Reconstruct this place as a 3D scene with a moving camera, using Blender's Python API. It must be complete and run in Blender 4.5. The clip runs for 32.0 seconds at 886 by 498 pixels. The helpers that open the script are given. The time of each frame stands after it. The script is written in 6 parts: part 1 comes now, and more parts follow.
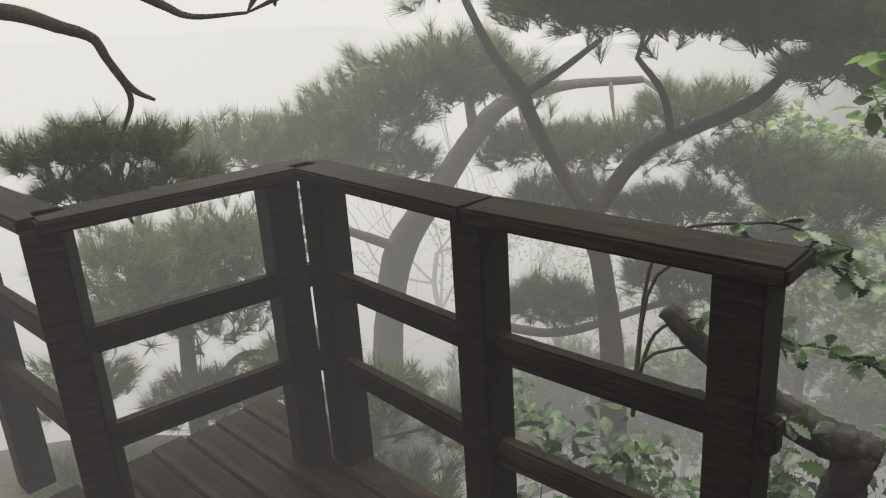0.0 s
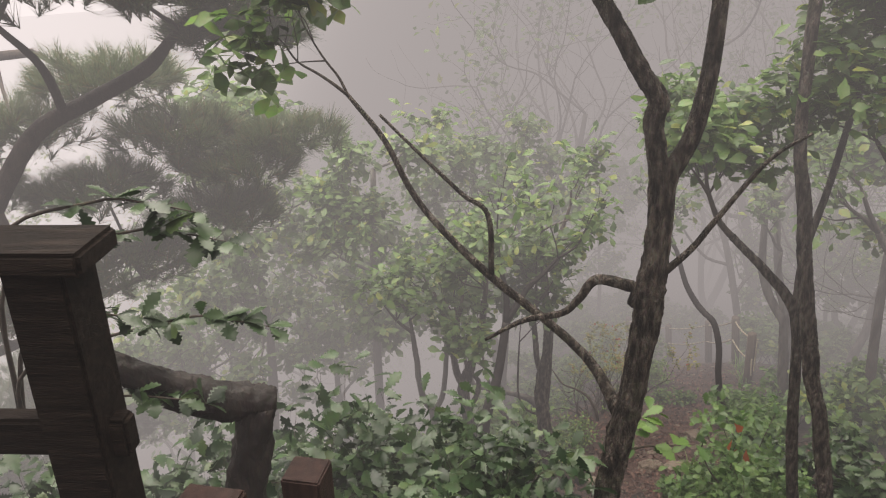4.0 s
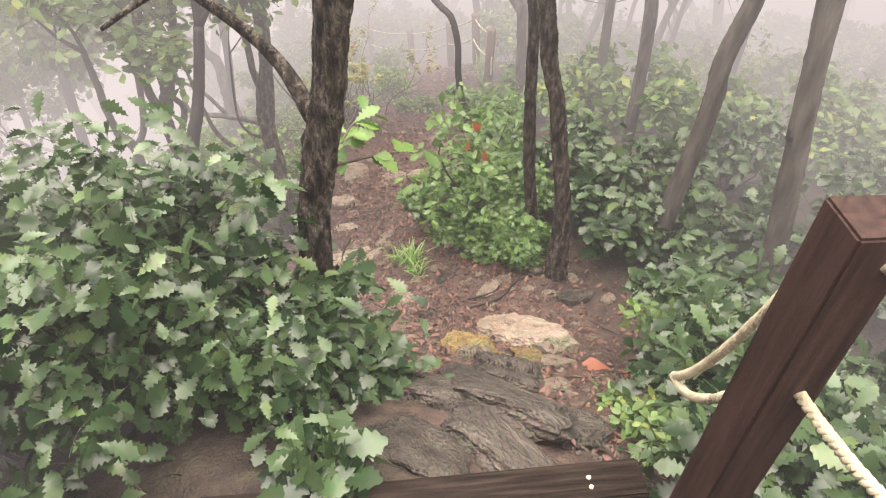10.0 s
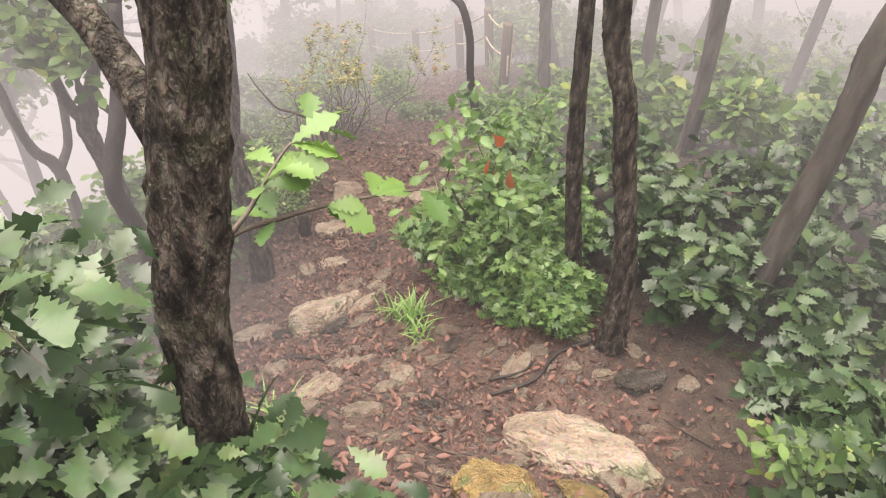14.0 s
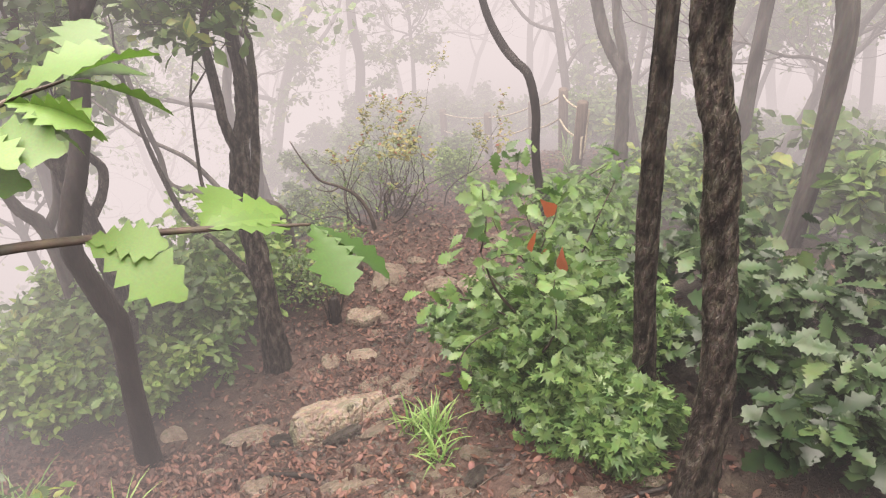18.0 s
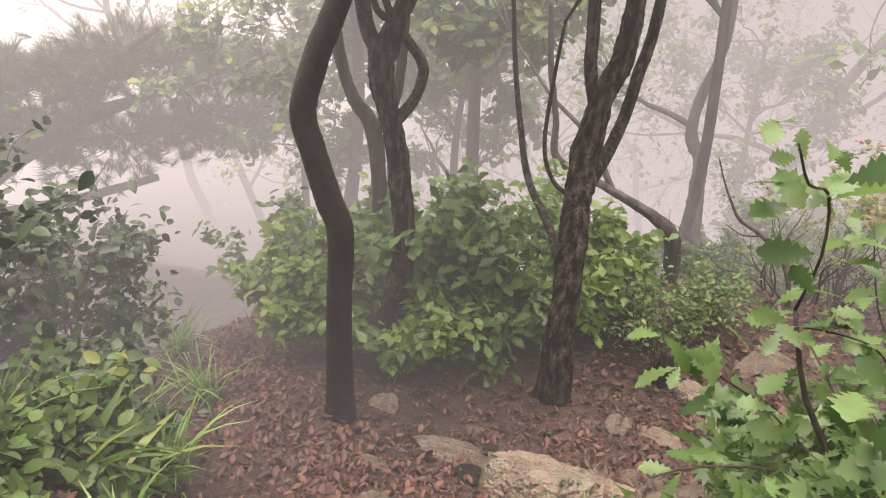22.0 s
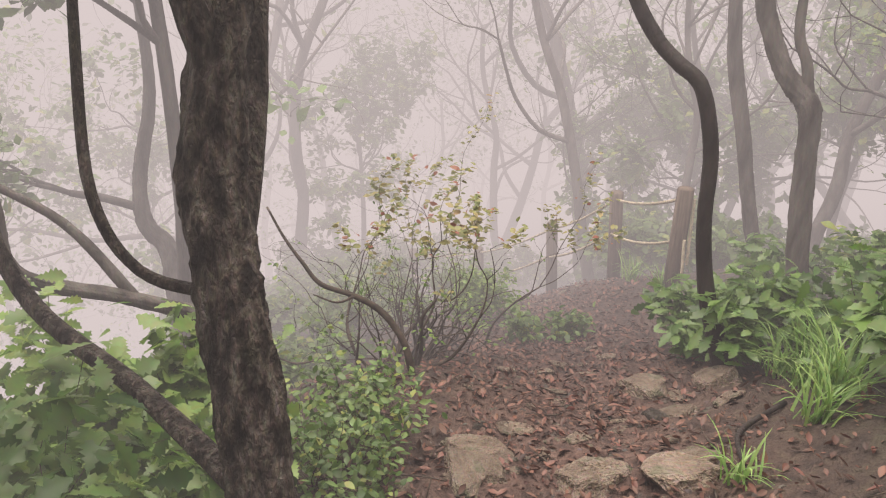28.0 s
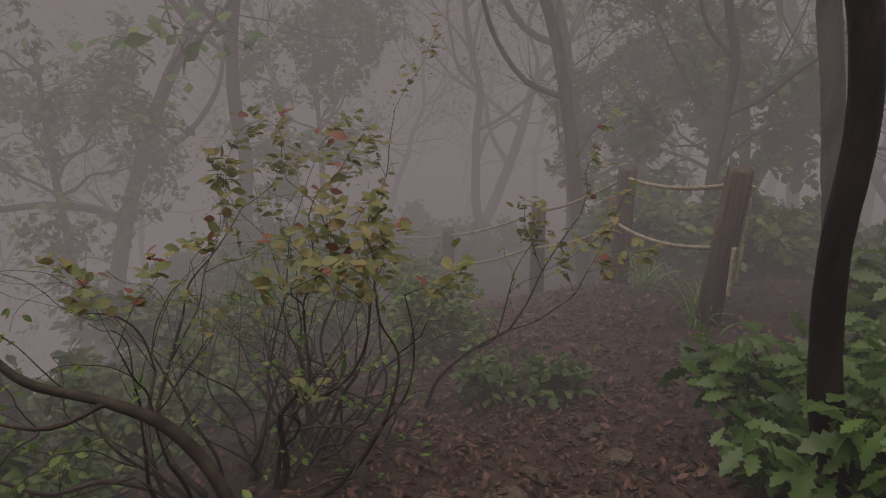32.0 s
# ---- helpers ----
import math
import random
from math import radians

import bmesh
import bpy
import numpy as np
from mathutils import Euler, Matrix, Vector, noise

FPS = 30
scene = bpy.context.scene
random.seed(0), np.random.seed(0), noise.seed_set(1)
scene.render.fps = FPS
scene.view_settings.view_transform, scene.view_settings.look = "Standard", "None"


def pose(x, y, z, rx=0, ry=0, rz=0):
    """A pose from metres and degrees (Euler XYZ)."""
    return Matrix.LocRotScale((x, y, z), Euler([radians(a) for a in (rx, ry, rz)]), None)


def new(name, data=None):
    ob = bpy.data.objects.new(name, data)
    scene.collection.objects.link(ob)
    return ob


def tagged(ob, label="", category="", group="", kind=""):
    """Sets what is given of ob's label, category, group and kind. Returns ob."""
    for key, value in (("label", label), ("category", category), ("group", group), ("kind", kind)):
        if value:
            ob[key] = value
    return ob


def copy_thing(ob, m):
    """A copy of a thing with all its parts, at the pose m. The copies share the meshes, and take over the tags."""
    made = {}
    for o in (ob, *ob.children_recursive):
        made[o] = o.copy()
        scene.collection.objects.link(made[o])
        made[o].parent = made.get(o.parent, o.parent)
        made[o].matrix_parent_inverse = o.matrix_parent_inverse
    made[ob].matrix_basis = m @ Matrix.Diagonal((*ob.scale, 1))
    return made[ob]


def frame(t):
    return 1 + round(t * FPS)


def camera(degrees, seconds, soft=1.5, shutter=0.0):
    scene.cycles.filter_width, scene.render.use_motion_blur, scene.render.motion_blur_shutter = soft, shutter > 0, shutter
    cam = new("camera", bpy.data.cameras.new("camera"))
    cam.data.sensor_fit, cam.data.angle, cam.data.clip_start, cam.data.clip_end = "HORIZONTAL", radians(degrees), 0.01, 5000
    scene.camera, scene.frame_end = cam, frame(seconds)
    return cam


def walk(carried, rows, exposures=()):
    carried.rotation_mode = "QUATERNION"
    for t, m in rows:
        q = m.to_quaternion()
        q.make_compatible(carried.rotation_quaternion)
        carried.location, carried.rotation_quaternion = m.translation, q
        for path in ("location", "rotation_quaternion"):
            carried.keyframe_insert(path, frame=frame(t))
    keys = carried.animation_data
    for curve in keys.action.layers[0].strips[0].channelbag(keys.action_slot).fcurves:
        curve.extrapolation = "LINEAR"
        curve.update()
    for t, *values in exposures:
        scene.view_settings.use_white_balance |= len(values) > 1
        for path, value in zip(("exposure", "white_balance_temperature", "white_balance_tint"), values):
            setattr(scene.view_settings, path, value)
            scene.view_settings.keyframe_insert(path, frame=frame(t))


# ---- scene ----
cam = camera(60.4, 32.0, soft=1.2)
# seconds, x, y, z, yaw, pitch, roll
PATH = [
    (0, 0.000, 0.000, 1.700, 0.00, -19.00, -3.80),
    (0.5, 0.060, 0.010, 1.692, -9.06, -19.95, -3.82),
    (1, 0.114, 0.003, 1.691, -16.23, -20.30, -3.84),
    (1.5, 0.156, -0.007, 1.698, -22.13, -20.35, -3.90),
    (2, 0.210, -0.033, 1.697, -25.95, -19.89, -3.77),
    (2.5, 0.257, -0.049, 1.686, -30.17, -19.61, -2.62),
    (4.5, 0.400, 0.067, 1.636, -43.35, -25.30, -1.04),
    (5, 0.436, 0.060, 1.636, -47.05, -28.85, -0.20),
    (5.5, 0.481, 0.023, 1.601, -50.86, -32.75, 0.66),
    (6, 0.509, 0.001, 1.575, -55.07, -37.16, 1.96),
    (6.5, 0.514, -0.012, 1.554, -59.08, -40.91, 3.56),
    (7, 0.525, -0.016, 1.542, -62.37, -42.68, 5.07),
    (7.5, 0.531, 0.012, 1.531, -64.83, -43.29, 6.20),
    (8, 0.588, 0.048, 1.470, -66.02, -43.55, 6.87),
    (8.5, 0.709, 0.086, 1.379, -65.95, -43.56, 6.74),
    (9, 0.802, 0.154, 1.298, -65.04, -43.45, 6.39),
    (9.5, 0.902, 0.240, 1.236, -63.39, -43.19, 5.59),
    (10, 1.041, 0.299, 1.130, -61.98, -42.96, 4.87),
    (10.5, 1.164, 0.345, 1.061, -61.21, -42.92, 4.54),
    (11, 1.278, 0.451, 0.927, -60.51, -43.15, 4.14),
    (11.5, 1.348, 0.521, 0.873, -59.63, -43.51, 3.57),
    (12, 1.471, 0.574, 0.788, -59.03, -43.52, 3.17),
    (12.5, 1.587, 0.638, 0.714, -58.70, -43.17, 2.96),
    (13, 1.716, 0.753, 0.608, -59.10, -42.89, 3.17),
    (13.5, 1.860, 0.804, 0.497, -59.98, -42.64, 3.74),
    (14, 1.972, 0.832, 0.448, -61.15, -42.50, 4.28),
    (14.5, 2.069, 0.891, 0.345, -62.21, -42.15, 4.43),
    (16.5, 2.250, 0.833, 0.193, -59.92, -39.91, 3.75),
    (17, 2.377, 0.924, 0.070, -56.67, -39.33, 2.20),
    (17.5, 2.452, 0.976, 0.002, -54.90, -38.08, 1.70),
    (18, 2.591, 0.978, -0.084, -53.09, -35.68, 1.93),
    (18.5, 2.700, 0.987, -0.171, -50.12, -34.53, 1.09),
    (19, 2.812, 1.066, -0.327, -48.11, -33.87, -1.27),
    (19.5, 2.904, 1.166, -0.425, -45.01, -34.86, -2.60),
    (20, 3.012, 1.134, -0.517, -40.12, -35.93, -0.29),
    (20.5, 3.158, 1.088, -0.576, -33.14, -34.92, 0.64),
    (21, 3.316, 1.134, -0.666, -26.60, -33.16, 0.97),
    (21.5, 3.506, 1.149, -0.805, -19.47, -32.00, 3.10),
    (22, 3.612, 1.235, -0.868, -10.52, -32.45, 1.50),
    (22.5, 3.635, 1.448, -0.949, -3.40, -32.29, -0.81),
    (23, 3.689, 1.604, -1.013, 1.14, -32.55, -1.62),
    (23.5, 3.701, 1.763, -1.068, 4.13, -32.44, -3.02),
    (24, 3.610, 1.976, -1.148, 3.15, -32.52, -3.72),
    (24.5, 3.569, 2.176, -1.195, -4.08, -33.12, -1.40),
    (26.5, 3.546, 2.527, -1.608, -35.72, -27.23, 2.86),
    (27, 3.657, 2.684, -1.721, -47.01, -24.87, 3.06),
    (27.5, 3.730, 2.815, -1.756, -54.12, -22.57, 3.95),
    (28, 3.801, 2.921, -1.783, -60.33, -21.33, 4.34),
    (28.5, 3.999, 2.955, -1.838, -62.27, -21.39, 4.62),
    (29, 4.219, 2.973, -1.834, -60.74, -23.67, 5.30),
    (29.5, 4.408, 3.066, -1.849, -59.08, -24.44, 5.72),
    (30, 4.627, 3.164, -1.907, -55.80, -23.58, 5.56),
    (30.5, 4.913, 3.189, -2.085, -52.33, -21.35, 5.90),
    (31, 5.059, 3.271, -2.146, -55.13, -24.51, 5.78),
    (31.5, 5.213, 3.457, -2.160, -59.13, -25.04, 4.64),
    (32, 5.369, 3.506, -2.185, -61.25, -24.37, 5.60),
]


def eye_pose(x, y, z, yaw, pitch, roll):
    return pose(x, y, z, 90 + pitch, 0, yaw) @ pose(0, 0, 0, 0, 0, roll)


walk(cam, [(row[0], eye_pose(*row[1:])) for row in PATH],
     exposures=[(0, -1.05, 6550, 2), (2.5, -.85, 6700, 12), (4.5, -.85, 6800, 14), (5.5, -.4, 6900, 15), (7, .15, 6950, 17), (12, .4, 6850, 16), (18, .35, 6850, 18), (22, .05, 6950, 20), (24, -.05, 6950, 20), (28, 0, 6900, 19), (30, .1, 6900, 19), (31, -.05, 6900, 18), (31.4, -.7, 6800, 18), (32, -1.8, 6850, 19)])

# ---- daylight: a morning inside a cloud, emission in the mist replaces scattered sky light ----
MIST_NEAR, MIST_CLIFF, MIST_FAR = 0.01, 0.045, 0.12      # per metre: along the camera's walk, off the cliff, out in the wood
MIST_GLOW_WOOD, MIST_GLOW_OPEN = 0.66, 1.75        # strength of the glow put into the mist, in the wood and off the open cliff
SKY_LAMP_WATTS = 34000
world = bpy.data.worlds.new("misty_morning")
world.use_nodes = True
scene.world = world
world.cycles.volume_step_size = 8.0      # the mist varies slowly, long steps suffice
wn, wl = world.node_tree.nodes, world.node_tree.links
wn.clear()
w_out = wn.new("ShaderNodeOutputWorld")
w_sky = wn.new("ShaderNodeTexSky")
w_sky.sky_type, w_sky.sun_disc = "NISHITA", False
w_sky.sun_elevation, w_sky.sun_rotation = radians(40), radians(200)
w_bg = wn.new("ShaderNodeBackground")
w_bg.inputs["Strength"].default_value = 0.1
wl.new(w_sky.outputs[0], w_bg.inputs["Color"])
wl.new(w_bg.outputs[0], w_out.inputs["Surface"])


def w_math(kind, a, b=None, vector=False):
    """A math node of the world's mist; a and b are sockets or values."""
    node = wn.new("ShaderNodeVectorMath" if vector else "ShaderNodeMath")
    node.operation = kind
    for k, v in enumerate((a, b)):
        if v is None:
            continue
        if isinstance(v, bpy.types.NodeSocket):
            wl.new(v, node.inputs[k])
        else:
            node.inputs[k].default_value = v
    return node.outputs["Value"] if kind in ("DOT_PRODUCT", "LENGTH") or not vector else node.outputs["Vector"]


def w_range(value, lo, hi, out_lo, out_hi):
    node = wn.new("ShaderNodeMapRange")
    node.interpolation_type = "SMOOTHSTEP"
    wl.new(value, node.inputs["Value"])
    for key, v in (("From Min", lo), ("From Max", hi), ("To Min", out_lo), ("To Max", out_hi)):
        node.inputs[key].default_value = v
    return node.outputs["Result"]


# haze is thinned along the camera's walk to keep near things dark, thicker away
w_at = wn.new("ShaderNodeNewGeometry").outputs["Position"]
EYE_LINE = [Vector((-0.6, 0.2, 1.4)), Vector((3.5, 1.15, -0.95)), Vector((5.7, 3.6, -2.7))]
gaps = []
for start, end in zip(EYE_LINE[:-1], EYE_LINE[1:]):
    span = end - start
    from_start = w_math("SUBTRACT", w_at, start, True)
    along = wn.new("ShaderNodeClamp")
    wl.new(w_math("DOT_PRODUCT", from_start, span / span.length_squared, True), along.inputs[0])
    foot = wn.new("ShaderNodeVectorMath")
    foot.operation = "SCALE"
    foot.inputs[0].default_value = span
    wl.new(along.outputs[0], foot.inputs["Scale"])
    gaps.append(w_math("LENGTH", w_math("SUBTRACT", from_start, foot.outputs["Vector"], True), None, True))
off_line = w_math("MINIMUM", *gaps)
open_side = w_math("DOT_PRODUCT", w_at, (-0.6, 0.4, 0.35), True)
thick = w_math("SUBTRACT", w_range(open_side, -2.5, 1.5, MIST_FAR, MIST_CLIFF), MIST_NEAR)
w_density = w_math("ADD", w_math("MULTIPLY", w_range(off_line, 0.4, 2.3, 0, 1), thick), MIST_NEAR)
w_glow = w_range(open_side, -1.2, 4.2, MIST_GLOW_WOOD, MIST_GLOW_OPEN)
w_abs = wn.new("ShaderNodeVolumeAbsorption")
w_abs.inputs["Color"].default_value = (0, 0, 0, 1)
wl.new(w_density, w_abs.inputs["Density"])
# the mist gives off its own pale glow and scatters nothing
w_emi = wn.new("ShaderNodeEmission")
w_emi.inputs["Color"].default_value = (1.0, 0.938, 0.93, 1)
wl.new(w_math("MULTIPLY", w_density, w_glow), w_emi.inputs["Strength"])
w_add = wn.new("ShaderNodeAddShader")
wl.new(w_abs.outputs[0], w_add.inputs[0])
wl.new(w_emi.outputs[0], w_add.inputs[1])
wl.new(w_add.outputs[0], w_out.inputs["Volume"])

# added area lamp above the tree tops, replacing overcast skylight the mist blocks
sky_lamp = bpy.data.lights.new("bright_cloud", "AREA")
sky_lamp.shape, sky_lamp.size, sky_lamp.size_y, sky_lamp.energy = "RECTANGLE", 22, 22, SKY_LAMP_WATTS
sky_lamp.color = (1.0, 0.965, 0.86)
sky_lamp_ob = new("bright_cloud", sky_lamp)
sky_lamp_ob.location = (4.5, 4.0, 9.5)


# ---- materials ----
def material(name):
    m = bpy.data.materials.new(name)
    m.use_nodes = True
    m.node_tree.nodes.clear()
    return m, m.node_tree.nodes, m.node_tree.links


def ramp(nodes, stops):
    r = nodes.new("ShaderNodeValToRGB")
    while len(r.color_ramp.elements) < len(stops):
        r.color_ramp.elements.new(0.5)
    for e, (p, c) in zip(r.color_ramp.elements, stops):
        e.position, e.color = p, (*c, 1)
    return r


def noise_node(nodes, links, scale, detail=4.0, stretch=(1, 1, 1), coords="Object"):
    tc = nodes.new("ShaderNodeTexCoord")
    mp = nodes.new("ShaderNodeMapping")
    mp.inputs["Scale"].default_value = stretch
    n = nodes.new("ShaderNodeTexNoise")
    n.inputs["Scale"].default_value, n.inputs["Detail"].default_value = scale, detail
    links.new(tc.outputs[coords], mp.inputs[0])
    links.new(mp.outputs[0], n.inputs["Vector"])
    return n


def surface(name, stops, scale=8.0, fine=60.0, rough=0.75, bump=0.3, stretch=(1, 1, 1), second=None, metal=0.0, random_hue=0.0, fine_mix=0.35, bump_dist=0.01, gloss=0.22):
    """A two-scale procedural surface: colours by a coarse noise, darkened and lightened by a fine one, with relief."""
    m, n, l = material(name)
    out, bsdf = n.new("ShaderNodeOutputMaterial"), n.new("ShaderNodeBsdfPrincipled")
    coarse, grain = noise_node(n, l, scale, 5, stretch), noise_node(n, l, fine, 4, stretch)
    r = ramp(n, stops)
    l.new(coarse.outputs["Fac"], r.inputs[0])
    mixc = n.new("ShaderNodeMix")
    mixc.data_type, mixc.blend_type = "RGBA", "OVERLAY"
    mixc.inputs[0].default_value = fine_mix
    l.new(r.outputs[0], mixc.inputs[6])
    l.new(grain.outputs["Color"], mixc.inputs[7])
    colour = mixc.outputs[2]
    if second:
        patch = noise_node(n, l, second[2], 3)
        pr = ramp(n, [(second[1], (0, 0, 0)), (min(1, second[1] + 0.12), (1, 1, 1))])
        l.new(patch.outputs["Fac"], pr.inputs[0])
        m2 = n.new("ShaderNodeMix")
        m2.data_type = "RGBA"
        l.new(pr.outputs[0], m2.inputs[0])
        l.new(colour, m2.inputs[6])
        m2.inputs[7].default_value = (*second[0], 1)
        colour = m2.outputs[2]
    if random_hue:
        oi, hs = n.new("ShaderNodeObjectInfo"), n.new("ShaderNodeHueSaturation")
        mr = n.new("ShaderNodeMapRange")
        mr.inputs[3].default_value, mr.inputs[4].default_value = 1 - random_hue, 1 + random_hue
        l.new(oi.outputs["Random"], mr.inputs[0])
        l.new(mr.outputs[0], hs.inputs["Value"])
        l.new(colour, hs.inputs["Color"])
        colour = hs.outputs[0]
    l.new(colour, bsdf.inputs["Base Color"])
    bsdf.inputs["Roughness"].default_value, bsdf.inputs["Metallic"].default_value = rough, metal
    bsdf.inputs["Specular IOR Level"].default_value = gloss
    b = n.new("ShaderNodeBump")
    b.inputs["Strength"].default_value, b.inputs["Distance"].default_value = bump, bump_dist
    add = n.new("ShaderNodeMath")
    l.new(coarse.outputs["Fac"], add.inputs[0])
    l.new(grain.outputs["Fac"], add.inputs[1])
    l.new(add.outputs[0], b.inputs["Height"])
    l.new(b.outputs[0], bsdf.inputs["Normal"])
    l.new(bsdf.outputs[0], out.inputs[0])
    return m


def leafy(name, dark, light, accent=None, accent_at=0.93, rough=0.4, through_light=0.35, per="island"):
    """A leaf: varies from leaf to leaf, lets light through, slightly glossy when wet."""
    m, n, l = material(name)
    out, bsdf, tr, mix = (n.new(k) for k in ("ShaderNodeOutputMaterial", "ShaderNodeBsdfPrincipled", "ShaderNodeBsdfTranslucent", "ShaderNodeMixShader"))
    src = n.new("ShaderNodeNewGeometry").outputs["Random Per Island"] if per == "island" else n.new("ShaderNodeObjectInfo").outputs["Random"]
    stops = [(0.0, dark), (0.85, light)] + ([(accent_at, light), (accent_at + 0.02, accent)] if accent else [])
    r = ramp(n, stops)
    l.new(src, r.inputs[0])
    g = noise_node(n, l, 40, 3)
    mx = n.new("ShaderNodeMix")
    mx.data_type, mx.blend_type = "RGBA", "OVERLAY"
    mx.inputs[0].default_value = 0.3
    l.new(r.outputs[0], mx.inputs[6])
    l.new(g.outputs["Color"], mx.inputs[7])
    l.new(mx.outputs[2], bsdf.inputs["Base Color"])
    br = n.new("ShaderNodeHueSaturation")
    br.inputs["Value"].default_value, br.inputs["Saturation"].default_value = 1.5, 1.1
    l.new(mx.outputs[2], br.inputs["Color"])
    l.new(br.outputs[0], tr.inputs["Color"])
    bsdf.inputs["Roughness"].default_value = rough
    bsdf.inputs["Specular IOR Level"].default_value = 0.4
    mix.inputs[0].default_value = through_light
    l.new(bsdf.outputs[0], mix.inputs[1])
    l.new(tr.outputs[0], mix.inputs[2])
    l.new(mix.outputs[0], out.inputs[0])
    return m


BARK_OAK = surface("wet_oak_bark", [(0.34, (0.008, 0.006, 0.005)), (0.46, (0.035, 0.027, 0.022)), (0.56, (0.085, 0.07, 0.057)), (0.7, (0.15, 0.13, 0.11))], 9, 30, 0.6, 1.0, (4.5, 4.5, 1.5), second=((0.05, 0.056, 0.026), 0.6, 4), bump_dist=0.035)
BARK_DARK = surface("wet_dark_bark", [(0.3, (0.010, 0.008, 0.008)), (0.65, (0.032, 0.026, 0.024))], 8, 40, 0.55, 0.5, (2, 2, 0.7), bump_dist=0.012)
BARK_GREY = surface("grey_forest_bark", [(0.3, (0.035, 0.03, 0.027)), (0.65, (0.11, 0.1, 0.09))], 7, 40, 0.8, 0.5, (2.5, 2.5, 0.6), bump_dist=0.015)
BARK_PINE = surface("pine_bark", [(0.3, (0.012, 0.009, 0.008)), (0.65, (0.045, 0.034, 0.028))], 9, 50, 0.8, 0.8, (1.5, 1.5, 0.8), bump_dist=0.015)
TWIG = surface("wet_twig", [(0.3, (0.03, 0.022, 0.018)), (0.7, (0.085, 0.068, 0.055))], 20, 90, 0.6, 0.2)
WOOD = surface("dark_stained_wood", [(0.3, (0.005, 0.0034, 0.0028)), (0.5, (0.014, 0.0095, 0.0075)), (0.68, (0.03, 0.0215, 0.0175)), (0.8, (0.018, 0.012, 0.0095))], 5, 40, 0.45, 0.8, (1.0, 14, 14), random_hue=0.25, bump_dist=0.006, gloss=0.06)
POST_WOOD = surface("red_brown_stained_post", [(0.3, (0.014, 0.0075, 0.0065)), (0.7, (0.04, 0.0215, 0.018))], 5, 60, 0.5, 0.5, (12, 12, 0.8), random_hue=0.08, bump_dist=0.003, gloss=0.12)
ROUND_WOOD = surface("weathered_round_post", [(0.3, (0.06, 0.045, 0.035)), (0.7, (0.15, 0.115, 0.09))], 6, 60, 0.75, 0.4, (8, 8, 0.8), bump_dist=0.004)
ROPE = surface("cream_rope", [(0.3, (0.27, 0.23, 0.16)), (0.7, (0.48, 0.43, 0.32))], 20, 200, 0.8, 0.4)
SCREW = surface("pale_screw_head", [(0.3, (0.5, 0.48, 0.44)), (0.7, (0.7, 0.68, 0.63))], 30, 100, 0.4, 0.1, metal=0.4)
STONE = surface("tan_trail_stone", [(0.3, (0.15, 0.115, 0.09)), (0.55, (0.27, 0.21, 0.165)), (0.75, (0.3, 0.25, 0.21))], 2.2, 13, 0.75, 0.9, second=((0.15, 0.15, 0.1), 0.6, 1.6), random_hue=0.25, bump_dist=0.05)
OCHRE = surface("ochre_stone", [(0.3, (0.15, 0.1, 0.045)), (0.55, (0.3, 0.21, 0.09)), (0.75, (0.25, 0.21, 0.13))], 2.4, 14, 0.8, 0.9, second=((0.17, 0.17, 0.07), 0.56, 2), random_hue=0.12, bump_dist=0.06)
GREY_STONE = surface("grey_bedrock", [(0.3, (0.04, 0.034, 0.03)), (0.55, (0.09, 0.076, 0.066)), (0.75, (0.15, 0.13, 0.112))], 2.0, 11, 0.65, 1.0, random_hue=0.2, bump_dist=0.08)
LITTER = leafy("brown_leaf_litter", (0.02, 0.009, 0.007), (0.15, 0.072, 0.053), rough=0.55, through_light=0.1)
LEAF_OAK = leafy("oak_leaf", (0.008, 0.021, 0.009), (0.06, 0.1, 0.044), (0.08, 0.12, 0.046), 0.92, 0.28, 0.22)
LEAF_OAK_ONE = leafy("oak_leaf_single", (0.008, 0.021, 0.009), (0.06, 0.1, 0.044), (0.08, 0.12, 0.046), 0.92, 0.28, 0.22, per="object")
LEAF_MAPLE = leafy("small_bright_leaf", (0.04, 0.085, 0.027), (0.14, 0.225, 0.075), rough=0.32)
LEAF_CANOPY = leafy("canopy_leaf", (0.04, 0.075, 0.027), (0.14, 0.22, 0.07), (0.22, 0.26, 0.07), 0.9, 0.4)
LEAF_AUTUMN = leafy("yellowing_leaf", (0.13, 0.16, 0.06), (0.27, 0.24, 0.1), (0.24, 0.1, 0.065), 0.9, 0.5)
LEAF_YOUNG = leafy("young_light_leaf", (0.07, 0.135, 0.032), (0.19, 0.28, 0.075), rough=0.38)
LEAF_YOUNG_ONE = leafy("young_leaf_single", (0.035, 0.08, 0.018), (0.1, 0.175, 0.04), rough=0.45, through_light=0.25, per="object")
NEEDLE = leafy("pine_needle", (0.024, 0.045, 0.018), (0.085, 0.12, 0.045), (0.13, 0.085, 0.04), 0.9, 0.45, 0.2)
GRASS = leafy("grass_blade", (0.1, 0.2, 0.05), (0.24, 0.36, 0.12), rough=0.45)
DEAD_LEAF = leafy("dead_red_leaf", (0.2, 0.05, 0.03), (0.3, 0.1, 0.05), rough=0.5)


